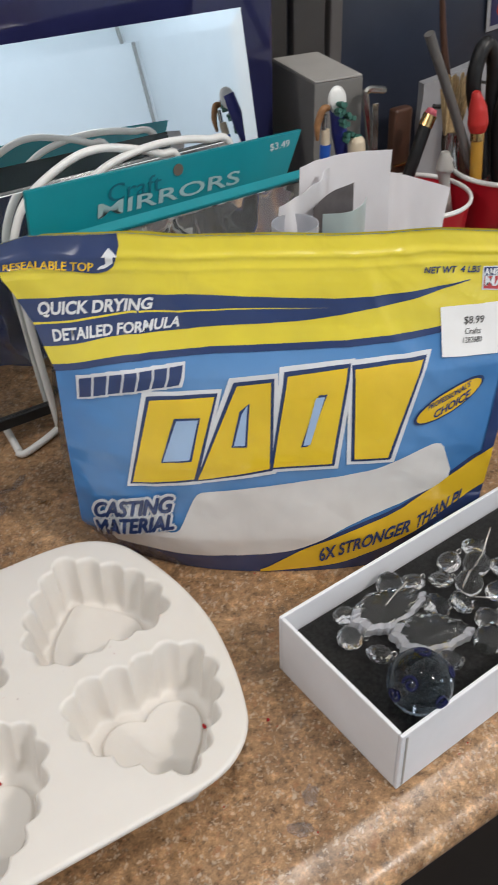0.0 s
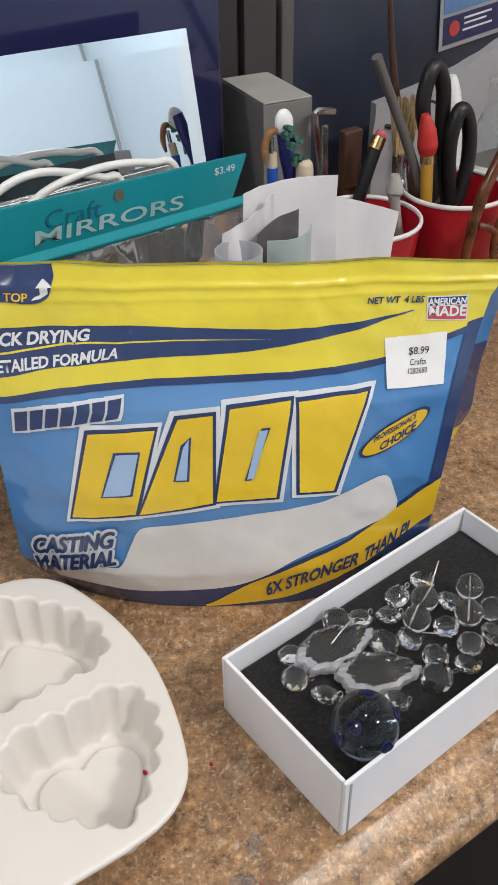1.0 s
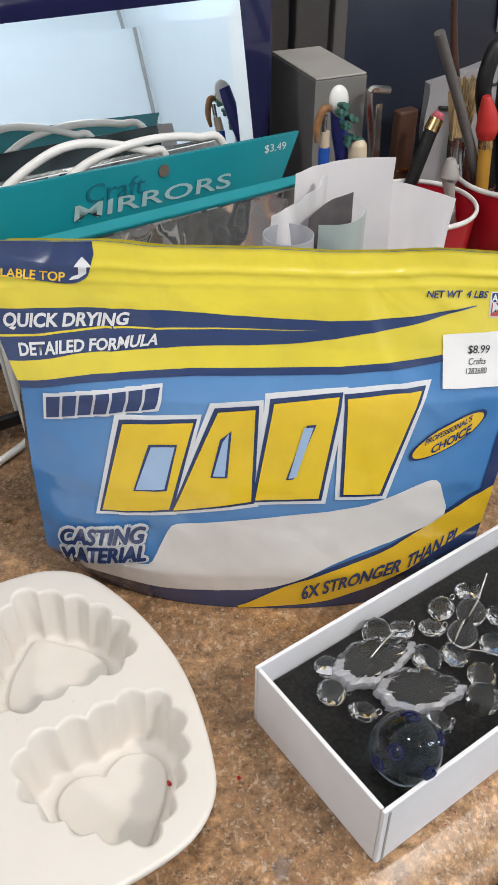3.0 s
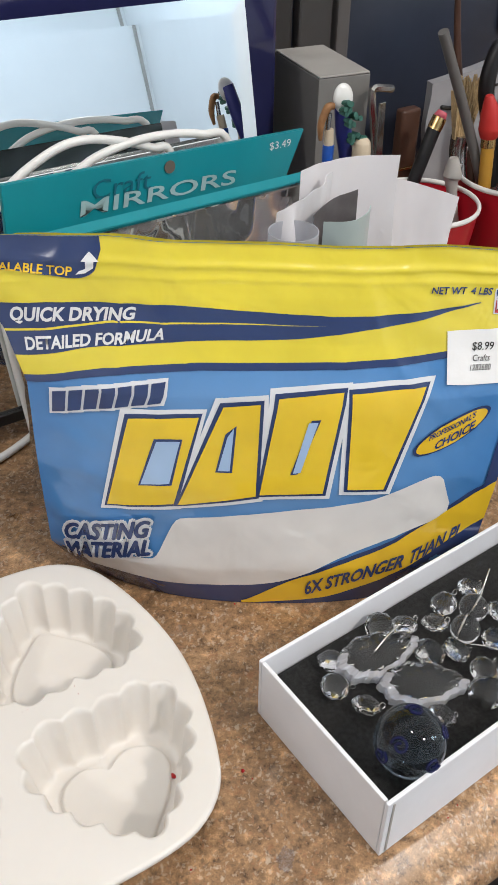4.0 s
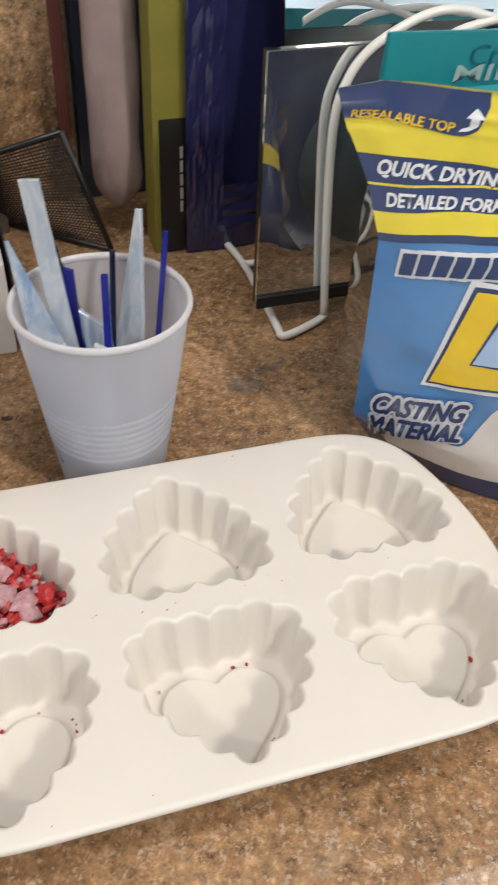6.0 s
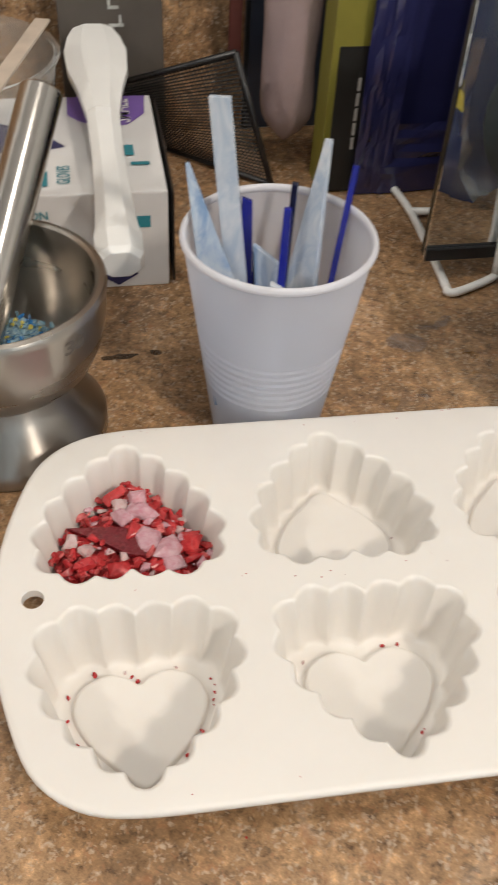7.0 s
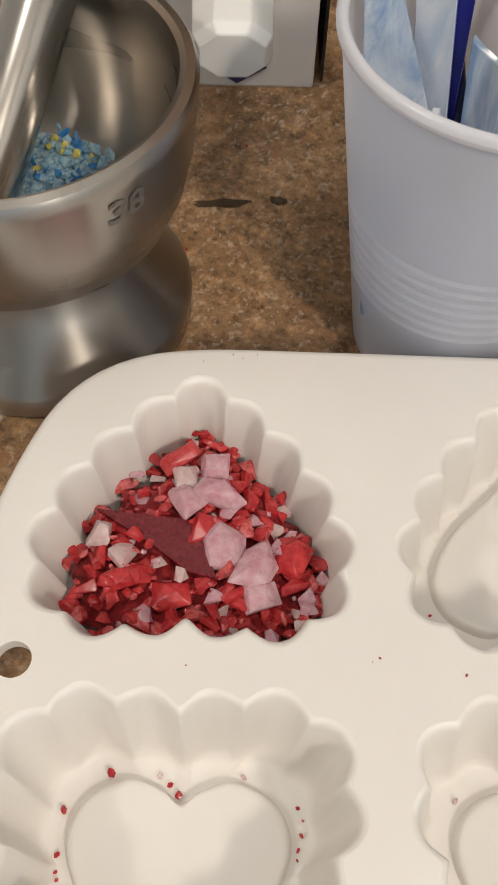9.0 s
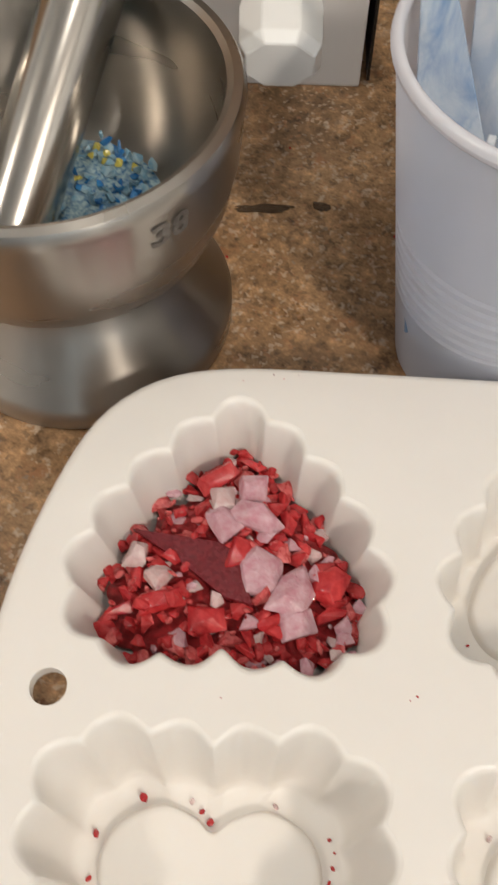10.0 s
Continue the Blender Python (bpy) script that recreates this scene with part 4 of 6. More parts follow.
def milky(name, colour, see=0.22, through=0.55):
    """Thin translucent plastic: part gloss, part light let through, a little clear."""
    m, nodes, links, p = material(name, 0.25)
    p.inputs["Base Color"].default_value = (*colour, 1)
    tl, tr, a, b = nodes.new("ShaderNodeBsdfTranslucent"), nodes.new("ShaderNodeBsdfTransparent"), nodes.new("ShaderNodeMixShader"), nodes.new("ShaderNodeMixShader")
    tl.inputs["Color"].default_value = (*colour, 1)
    tr.inputs["Color"].default_value = (0.92, 0.93, 0.97, 1)
    a.inputs["Fac"].default_value, b.inputs["Fac"].default_value = through, see
    out = nodes["Material Output"]
    links.new(p.outputs["BSDF"], a.inputs[1]), links.new(tl.outputs["BSDF"], a.inputs[2])
    links.new(a.outputs["Shader"], b.inputs[1]), links.new(tr.outputs["BSDF"], b.inputs[2])
    links.new(b.outputs["Shader"], out.inputs["Surface"])
    return m


M_FROST = milky("ground_crystal", (0.92, 0.92, 0.94), 0.66, 0.45)


def leaf_pendant(p, q, wide):
    """A flat scalloped drop of cut crystal between two points."""
    p, q = Vector(p), Vector(q)
    d = q - p
    yaw = math.degrees(math.atan2(d.y, d.x))
    n, pts = 40, []
    for i in range(n):
        a = 6.28318531 * i / n
        r = 1 + 0.05 * math.cos(10 * a)
        taper = 1.0 - 0.45 * (0.5 + 0.5 * math.cos(a)) ** 2
        pts.append(Vector((math.cos(a) * d.length / 2 * r, math.sin(a) * wide / 2 * r * taper)))
    bm = bmesh.new()
    made = loft(bm, [at_z([c * k for c in pts], z) for k, z in ((0.30, 0.0050), (0.55, 0.0040), (0.82, 0.0034), (1.0, 0.0012), (1.0, -0.0012), (0.82, -0.0034), (0.55, -0.0042))])
    for r, ring in enumerate(made):
        for i, v in enumerate(ring):
            v.co.z += 0.0007 * (1 if (i // 2 + r) % 2 else -1) * (1 if r == 5 else 0)
    bm.faces.new(made[0][::-1]), bm.faces.new(made[-1])
    mid = (p + q) / 2
    th = empty("crystal_pendant", pose(mid.x, mid.y, FOAM_Z + 0.0075, 14, 0, yaw), "", "")
    part("cut_face", bm, M_CRYSTAL, th)
    rim = bmesh.new()
    fine = []
    for i in range(n * 3):
        a = 6.28318531 * i / (n * 3)
        c = pts[i // 3].lerp(pts[(i // 3 + 1) % n], i % 3 / 3)
        fine.append(c * (1.03 + 0.022 * (1 if i % 6 < 3 else -1)))
    rows = loft(rim, [at_z([c * k for c in fine], z) for k, z in ((0.80, 0.0040), (0.97, 0.0030), (1.0, 0.0008), (0.99, -0.0030), (0.90, -0.0044))])
    bmesh.ops.delete(rim, geom=[v for ring in rows for i, v in enumerate(ring) if i < n * 3 * 0.42], context="VERTS")
    bmesh.ops.solidify(rim, geom=list(rim.faces), thickness=0.0007)
    part("ground_rim", rim, M_FROST, th, "frosted ground rim")
    return tagged(th, "clear cut-crystal drop pendant with a scalloped rim", "crystal pendant", "crystal pendants in the box")


leaf_pendant((0.080, 0.400, 0), (0.121, 0.421, 0), 0.026)
leaf_pendant((0.101, 0.390, 0), (0.144, 0.394, 0), 0.025)
for x, y in ((0.148, 0.425), (0.155, 0.440), (0.183, 0.448), (0.178, 0.428)):
    bm = bmesh.new()
    bmesh.ops.create_uvsphere(bm, u_segments=24, v_segments=16, radius=0.0080)
    tagged(part("glass_bead", bm, M_CRYSTAL, m=pose(x, y, FOAM_Z + 0.0112), smooth="all"), "clear round glass bead on a wire pin", "glass bead", "round beads in the box")
for a, b in (((0.142, 0.418, 0.040), (0.160, 0.447, 0.042)), ((0.177, 0.424, 0.039), (0.184, 0.452, 0.041)), ((0.160, 0.447, 0.042), (0.166, 0.460, 0.050)), ((0.098, 0.408, 0.041), (0.112, 0.424, 0.043)), ((0.150, 0.418, 0.036), (0.166, 0.414, 0.036))):
    mid = (Vector(a) + Vector(b)) / 2 + Vector((0, 0, 0.0012))
    tagged(part("wire_pin", tube([a, mid, b], 0.0005, 6), M_WIRE, smooth="all"), "thin bent silver wire pin between the crystals", "wire", "wire pins in the box")


def glass_ball(x, y, r):
    th = empty("glass_ball", pose(x, y, FOAM_Z + r * 0.93), "smoky clear glass ball with cobalt blue swirls", "glass ball")
    bm = bmesh.new()
    bmesh.ops.create_uvsphere(bm, u_segments=40, v_segments=24, radius=r)
    part("sphere", bm, M_SMOKE, th, smooth="all")
    for lat, lon in ((70, 80), (42, -125), (25, 0), (12, -60), (5, -150)):
        c = Vector((math.cos(radians(lat)) * math.cos(radians(lon)), math.cos(radians(lat)) * math.sin(radians(lon)), math.sin(radians(lat))))
        e = c.orthogonal().normalized()
        f = c.cross(e)
        pts = []
        for k in range(12):
            a, w = k * 0.75, r * (0.06 + 0.018 * k)
            pts.append((c * r * 1.0 + (e * math.cos(a) + f * math.sin(a)) * w).normalized() * (r + 0.0002))
        part("blue_swirl", tube(pts, 0.0008, 6, smooth_steps=3), M_COBALT, th, "cobalt blue spiral trail", "all")
    return th


glass_ball(0.1090, 0.3530, 0.0172)

# ---- translucent cup with glass slivers ----


M_CUP = milky("translucent_white_plastic", (0.88, 0.89, 0.93), 0.36, 0.60)
M_CUPRIM = milky("white_plastic_lip", (0.82, 0.82, 0.86), 0.05, 0.35)
CUP = Vector((-0.2185, 0.4370, 0))


def drinking_cup(name, m, mat, label, height=0.120, r0=0.0295, r1=0.0465, rim_mat=None, category="cup"):
    th = empty(name, m, label, category)
    prof = [(0.0, 0.004), (r0 * 0.8, 0.004), (r0 * 0.92, 0.0008), (r0, 0.002)]
    for k in range(1, 101):
        s = k / 100
        z = 0.002 + (height - 0.006) * s
        r = r0 + (r1 - 0.0012 - r0) * s
        if 0.30 < s < 0.60 and k % 4 == 0:
            r -= 0.0011
        prof.append((r, z))
    wall = prof + [(r1 - 0.0019, height - 0.004)] + [(r - 0.0008, z + 0.0005) for r, z in prof[:3:-1]] + [(r0 * 0.8, 0.0050), (0.0, 0.0050)]
    part("wall", lathe(wall, 64), mat, th, smooth=True)
    rim = [(r1 - 0.0012 + 0.0016 * math.cos(t), height - 0.0022 + 0.0022 * math.sin(t)) for t in np.linspace(0, 6.28318531, 13)]
    part("rim", lathe(rim, 64), rim_mat or mat, th, "rolled lip", "all")
    return th


drinking_cup("plastic_cup", Matrix.Translation(CUP), M_CUP, "translucent white plastic cup full of stained-glass slivers", rim_mat=M_CUPRIM)


def streaked(name, a, b, scale=85, trans=0.35):
    m, nodes, links, p = material(name, 0.12)
    n = noise_of(nodes, links, scale, 5, 0.6, (1, 1, 0.25), 1.5)
    links.new(ramp_of(nodes, links, n, [(0.38, a), (0.62, b)]), p.inputs["Base Color"])
    p.inputs["Transmission Weight"].default_value = trans
    p.inputs["Coat Weight"].default_value = 0.3
    return m


M_STREAK = streaked("streaky_blue_white_glass", (0.26, 0.40, 0.62), (0.66, 0.74, 0.82))
M_STREAKP = streaked("streaky_pale_glass", (0.50, 0.60, 0.74), (0.78, 0.82, 0.86))
M_COB = glass("cobalt_glass", (0.02, 0.03, 0.40), 0.06, 1.5, 0.5)
M_NIGHT = plain("black_blue_glass", (0.01, 0.012, 0.035), 0.08, vary=0.2, coat=0.4, bump=0.02)


def sliver(foot, tip, w_foot, w_tip, face, mat, thick=0.003, label="", cut=0.0):
    """A strip of sheet glass from foot to tip; face: the way its broad side looks."""
    a, b = Vector(foot), Vector(tip)
    d = (b - a).normalized()
    side = d.cross(Vector(face)).normalized()
    out = side.cross(d).normalized() * thick / 2
    bm = bmesh.new()
    quad = [a - side * w_foot / 2, a + side * w_foot / 2, b + side * w_tip / 2 - d * cut, b - side * w_tip / 2]
    lo = [bm.verts.new(p - out) for p in quad]
    hi = [bm.verts.new(p + out) for p in quad]
    bm.faces.new(lo[::-1]), bm.faces.new(hi)
    for i in range(4):
        bm.faces.new((lo[i], lo[(i + 1) % 4], hi[(i + 1) % 4], hi[i]))
    bmesh.ops.bevel(bm, geom=list(bm.edges), offset=0.0003, segments=1, affect="EDGES")
    return tagged(part("glass_sliver", bm, mat), label, "glass sliver", "glass slivers in the cup")


FACE = (0.3, -1.0, 0.25)
sliver((-0.226, 0.430, 0.010), (-0.253, 0.442, 0.176), 0.011, 0.0100, FACE, M_STREAKP, 0.003, "long pale streaky glass strip standing in a cup", 0.001)
sliver((-0.2230, 0.418, 0.030), (-0.2650, 0.434, 0.1450), 0.034, 0.002, (0.55, -1, 0.2), M_STREAK, 0.003, "pointed blue and white streaky glass sliver in a cup")
sliver((-0.212, 0.440, 0.020), (-0.213, 0.482, 0.1480), 0.032, 0.003, (-0.3, -1, 0.1), M_STREAKP, 0.003, "pointed pale glass sliver standing in a cup")
sliver((-0.200, 0.452, 0.020), (-0.1970, 0.478, 0.1400), 0.0035, 0.003, FACE, M_COB, 0.003, "thin cobalt blue glass rod standing in a cup")
sliver((-0.214, 0.430, 0.020), (-0.2230, 0.467, 0.1300), 0.0032, 0.0032, FACE, M_NIGHT, 0.003, "thin near-black glass strip standing in a cup")
sliver((-0.212, 0.425, 0.020), (-0.2150, 0.436, 0.1340), 0.0050, 0.0036, FACE, M_COB, 0.003, "dark blue glass strip standing in a cup")
sliver((-0.232, 0.440, 0.020), (-0.2400, 0.448, 0.1270), 0.0060, 0.0050, FACE, M_COB, 0.003, "cobalt blue glass strip standing in a cup", 0.002)
sliver((-0.225, 0.455, 0.020), (-0.2590, 0.466, 0.1330), 0.016, 0.004, FACE, M_NIGHT, 0.003, "dark blue glass sliver leaning in a cup")
sliver((-0.215, 0.440, 0.020), (-0.2250, 0.440, 0.1100), 0.016, 0.014, (0.2, -1, 0.3), M_STREAK, 0.003, "blue streaky glass piece low in a cup", 0.012)
sliver((-0.219, 0.418, 0.030), (-0.2270, 0.408, 0.1080), 0.008, 0.002, (0.2, -1, 0.4), M_STREAKP, 0.003, "small pale glass point low in a cup")
sliver((-0.208, 0.416, 0.030), (-0.2080, 0.409, 0.1120), 0.010, 0.006, (0.2, -1, 0.4), M_STREAKP, 0.003, "small pale glass piece low in a cup", 0.003)

# ---- steel mortar and pestle ----
MORTAR = Vector((-0.3405, 0.3725, 0))


def mortar():
    th = empty("mortar", Matrix.Translation(MORTAR), "brushed stainless steel mortar on a flared foot", "mortar")
    foot = [(0.0, 0.0), (0.0500, 0.0), (0.0510, 0.0015), (0.0510, 0.0085), (0.0495, 0.0105), (0.0440, 0.0190), (0.0375, 0.0290), (0.0340, 0.0360), (0.0335, 0.0395), (0.0, 0.0395)]
    part("foot", lathe(foot, 96), M_STEEL, th, "flared steel foot", True)
    bowl = [(0.0, 0.0380), (0.0300, 0.0385), (0.0400, 0.0425), (0.0470, 0.0500), (0.0515, 0.0600), (0.0545, 0.0740), (0.0562, 0.0900), (0.0566, 0.0935), (0.0555, 0.0955), (0.0530, 0.0960), (0.0512, 0.0950), (0.0505, 0.0925), (0.0490, 0.0780), (0.0455, 0.0640), (0.0395, 0.0540), (0.0300, 0.0480), (0.0150, 0.0455), (0.0, 0.0450)]
    body = part("bowl", lathe(bowl, 96), M_STEEL, th, "deep steel bowl", True)
    for ch, ang in (("3", -18.5), ("8", -12.0)):
        bm = lettering(ch, 0.03)
        for v in bm.verts:
            a = radians(ang + v.co.x * 5.2)
            z = 0.0800 + v.co.y * 0.0075
            r = 0.0554 + v.co.y * 0.0008
            v.co = Vector((r * math.cos(a), r * math.sin(a), z))
        part("stamped_figure", bm, M_STAMP, body)
    return th


M_STAMP = plain("etched_grey", (0.24, 0.22, 0.20), 0.55, 0.8, 0.25, 300)
mortar()


def pestle(a, b, r):
    a, b = Vector(a), Vector(b)
    n = (b - a).length
    m = Matrix.Translation(a) @ (b - a).to_track_quat("Z", "Y").to_matrix().to_4x4()
    th = empty("pestle", m, "brushed steel pestle leaning in a mortar", "pestle")
    for name, prof in (("rounded_end", [(0.0, 0.0), (r * 0.6, 0.001), (r * 0.95, 0.005), (r, 0.011), (r, 0.016)]),
                       ("shaft", [(r, 0.0160), (r, n - 0.0015), (r - 0.0012, n), (0.0, n)])):
        ob = part(name, lathe(prof, 64), M_STEELP, th, smooth=True)
        ob.matrix_basis = Matrix()
    return th


pestle((-0.3405, 0.3420, 0.0465), (-0.3700, 0.4760, 0.1400), 0.0115)


M_BEDB = broken_glass("pale_blue_crumbs", (0.03, 0.13, 0.28), (0.42, 0.55, 0.55), 0.3, 0.0, 600)


def mortar_crumbs():
    rnd = random.Random(21)
    heap = empty("crushed_glass", Matrix.Translation(MORTAR + Vector((0, 0, 0.046))), "crushed blue and yellow glass in a steel mortar", "glass shards")
    bed = lathe([(0.032, 0.0025), (0.026, 0.0045), (0.014, 0.0055), (0.0, 0.006)], 30)
    part("glass_crumb_bed", bed, M_BEDB, heap, "fine pale blue glass crumbs", "all")
    meshes = [chip_mesh("glass_crumb", m, s, s * 0.7, s * 0.6, 40 + i) for i, (m, s) in enumerate(((M_BLUEG, 0.0026), (M_TEALG, 0.0030), (M_BLUEG, 0.0020), (M_TEALG, 0.0022), (M_YELG, 0.0026), (M_TEALG, 0.0026)))]
    for _ in range(298):
        a, q = rnd.uniform(0, 6.283), 0.031 * math.sqrt(rnd.random())
        ob = new("glass_crumb", rnd.choice(meshes))
        ob.parent = heap
        ob.matrix_basis = pose(q * math.cos(a), q * math.sin(a), 0.0062 + (0.0018 if q > 0.03 else 0) + rnd.uniform(-0.0014, 0.0014), rnd.uniform(-40, 40), rnd.uniform(-40, 40), rnd.uniform(0, 360))
    return heap


mortar_crumbs()

# ---- glove box, utensil, tub, mesh tray ----
M_PURPLE = plain("purple_print", (0.18, 0.10, 0.36), 0.45, vary=0.08)
M_TEALP = plain("teal_print", (0.03, 0.22, 0.27), 0.45, vary=0.08)
M_NAVYP = plain("navy_print", (0.03, 0.03, 0.10), 0.45, vary=0.08)
M_GLOVE = plain("white_carton", (0.66, 0.65, 0.64), 0.55, vary=0.04, scale=25)
M_BLACK = plain("black_plastic", (0.012, 0.012, 0.013), 0.4, vary=0.1)


def flat_text(text, m, w, h, mat, parent, spread=0.01, name="lettering"):
    bm = lettering(text, spread)
    for v in bm.verts:
        v.co = Vector((v.co.x * w, v.co.y * h, 0))
    ob = part(name, bm, mat)
    ob.parent = parent
    ob.matrix_basis = m
    return ob


def flat_field(points, m, mat, parent, name="printed_field", label=""):
    bm = bmesh.new()
    bm.faces.new([bm.verts.new((x, y, 0)) for x, y in points])
    ob = part(name, bm, mat, None, label)
    ob.parent = parent
    ob.matrix_basis = m
    return ob


def glove_carton():
    corner = Vector((-0.3245, 0.5290, 0))
    th = empty("glove_box", Matrix.Translation(corner) @ pose(0, 0, 0, 0, 0, YAW - 0.5), "white carton of disposable gloves with purple and teal print", "box")
    w, d, h = 0.24, 0.135, 0.068
    part("carton", box(w, d, h, (-w / 2, d / 2, 0), 0.0012, 2), M_GLOVE, th)
    part("side_flap", box(0.0012, d - 0.004, h - 0.004, (0.0035, d / 2, 0.002)), M_DARK, th, "dark open side flap")
    top = Matrix.Translation((0, 0, h + 0.0005))
    flat_field([(-0.058, d - 0.002), (-0.058, d - 0.030), (-0.050, d - 0.040), (-0.034, d - 0.050), (-0.018, d - 0.046), (-0.006, d - 0.030), (-0.004, d - 0.002)], top, M_PURPLE, th, label="purple printed patch")
    flat_field([(-0.120, d - 0.030), (-0.075, d - 0.055), (-0.060, d - 0.075), (-0.090, d - 0.085), (-0.120, d - 0.075)], top, M_NAVYP, th)
    flat_text("SMALL", pose(-0.016, d - 0.044, h + 0.0010, 0, 0, 90), 0.036, 0.014, M_GLOVE, th)
    flat_text("GLOVES", pose(-0.058, 0.012, h + 0.0008, 0, 0, 90), 0.022, 0.008, M_TEALP, th)
    for k, (x, y, sx, sy) in enumerate(((-0.030, 0.040, 0.010, 0.016), (-0.020, 0.052, 0.006, 0.014), (-0.014, 0.034, 0.012, 0.004), (-0.074, 0.018, 0.005, 0.018))):
        flat_field([(x - sx / 2, y - sy / 2), (x + sx / 2, y - sy / 2), (x + sx / 2, y + sy / 2), (x - sx / 2, y + sy / 2)], Matrix.Translation((0, 0, h + 0.0008 + 0.0001 * k)), M_TEALP, th, "printed_bar")
    front = pose(0, -0.0006, 0, 90, 0, 0)
    flat_text("SINGLE-USE EXAMINATION", front @ Matrix.Translation((-0.165, h - 0.016, 0)), 0.092, 0.0055, M_TEALP, th)
    flat_field([(-0.045, 0.010), (-0.033, 0.002), (-0.020, 0.010), (-0.033, 0.020)], front, M_NAVYP, th)
    flat_field([(-0.020, h - 0.024), (-0.011, h - 0.024), (-0.011, h - 0.016), (-0.020, h - 0.016)], front, M_TEALP, th, "printed_bar")
    return th


glove_carton()


def utensil():
    """A white plastic handle with a broad flat end, lying on the carton."""
    a, b = Vector((-0.3070, 0.4400, 0.0730)), Vector((-0.4570, 0.6700, 0.0966))
    m = Matrix.Translation(a) @ (b - a).to_track_quat("Y", "Z").to_matrix().to_4x4()
    n = (b - a).length
    stations = [(0.0, 0.0105, 0.0080), (0.004, 0.0128, 0.0100), (0.020, 0.0132, 0.0105), (0.030, 0.0118, 0.0095), (0.070, 0.0100, 0.0080), (0.105, 0.0096, 0.0072), (0.150, 0.0104, 0.0068), (0.182, 0.0150, 0.0062), (0.205, 0.0200, 0.0058), (0.232, 0.0215, 0.0052), (0.252, 0.0185, 0.0048), (n, 0.0110, 0.0040)]
    th = empty("plastic_utensil", m, "thick white plastic utensil lying on a glove box", "utensil")
    for name, rows in (("handle", stations[:7]), ("flat_end", stations[6:])):
        bm, rings, c = bmesh.new(), [], 0.45
        for y, hw, hh in rows:
            prof = [(-hw, -hh * c), (-hw * c, -hh), (hw * c, -hh), (hw, -hh * c), (hw, hh * c), (hw * c, hh), (-hw * c, hh), (-hw, hh * c)]
            rings.append([bm.verts.new((x, y, z)) for x, z in prof])
        for p, q in zip(rings, rings[1:]):
            for i in range(8):
                bm.faces.new((p[i], p[(i + 1) % 8], q[(i + 1) % 8], q[i]))
        bm.faces.new(rings[0][::-1]), bm.faces.new(rings[-1])
        if name == "handle":
            bmesh.ops.bevel(bm, geom=list(bm.edges), offset=0.0004, segments=1, affect="EDGES")
        ob = part(name, bm, M_WHITE, th)
        ob.matrix_basis = Matrix()
    return th


utensil()
M_CLEARPL = glass("clear_plastic", (0.93, 0.95, 0.95), 0.10, 1.12, 0.92)


def tub():
    th = empty("clear_tub", pose(-0.487, 0.548, 0.0, 0, 0, 0), "clear plastic tub with a rolled rim", "tub")
    part("wall", lathe([(0.050, 0.0), (0.052, 0.001), (0.066, 0.110), (0.0654, 0.110), (0.0512, 0.0016), (0.0, 0.0016)], 56), M_CLEARPL, th, smooth=True)
    part("rim", lathe([(0.0665 + 0.0022 * math.cos(t), 0.1115 + 0.0016 * math.sin(t)) for t in np.linspace(0, 6.28318531, 11)], 56), M_CLEARPL, th, smooth="all")
    return th


tub()
SA, SB = Vector((-0.4020, 0.4380, 0.1180)), Vector((-0.4560, 0.6080, 0.1180))
tagged(part("wooden_stick", box(0.010, (SB - SA).length, 0.0022, (0, (SB - SA).length / 2, 0), 0.0008), plain("pale_wood", (0.52, 0.44, 0.36), 0.6, vary=0.15, scale=60), m=Matrix.Translation(SA) @ (SB - SA).to_track_quat("Y", "Z").to_matrix().to_4x4()), "pale flat wooden craft stick lying on a tub's rim", "stick")


def mesh_tray():
    th = empty("mesh_tray", Matrix(), "black wire-mesh desk tray standing on the counter", "desk tray")
    p0, p1, p2 = Vector((-0.415, 0.690, 0.004)), Vector((-0.312, 0.676, 0.004)), Vector((-0.342, 0.668, 0.100))
    p3 = Vector((-0.440, 0.655, 0.060))
    part("frame", tube([p0, p1], 0.002, 8), M_BLACK, th, smooth="all")
    part("frame", tube([p1, p2], 0.0022, 8), M_BLACK, th, smooth="all")
    part("frame", tube([p2, p3], 0.0022, 8), M_BLACK, th, smooth="all")
    part("frame", tube([p3, p0], 0.002, 8), M_BLACK, th, smooth="all")
    bm = bmesh.new()
    n = 34
    for i in range(1, n):
        s = i / n
        for a, b in ((p0.lerp(p1, s), p3.lerp(p2, s)), (p0.lerp(p3, s), p1.lerp(p2, s))):
            tube([a, b], 0.00055, 4, bm, closed_ends=False)
    part("wire_mesh", bm, M_BLACK, th, "fine black wire mesh")
    return th


mesh_tray()
M_SLATE = plain("dark_slate_board", (0.075, 0.062, 0.050), 0.5, vary=0.25, scale=14)
M_CHALK = plain("chalk", (0.42, 0.42, 0.40), 0.9, vary=0.3, scale=300)


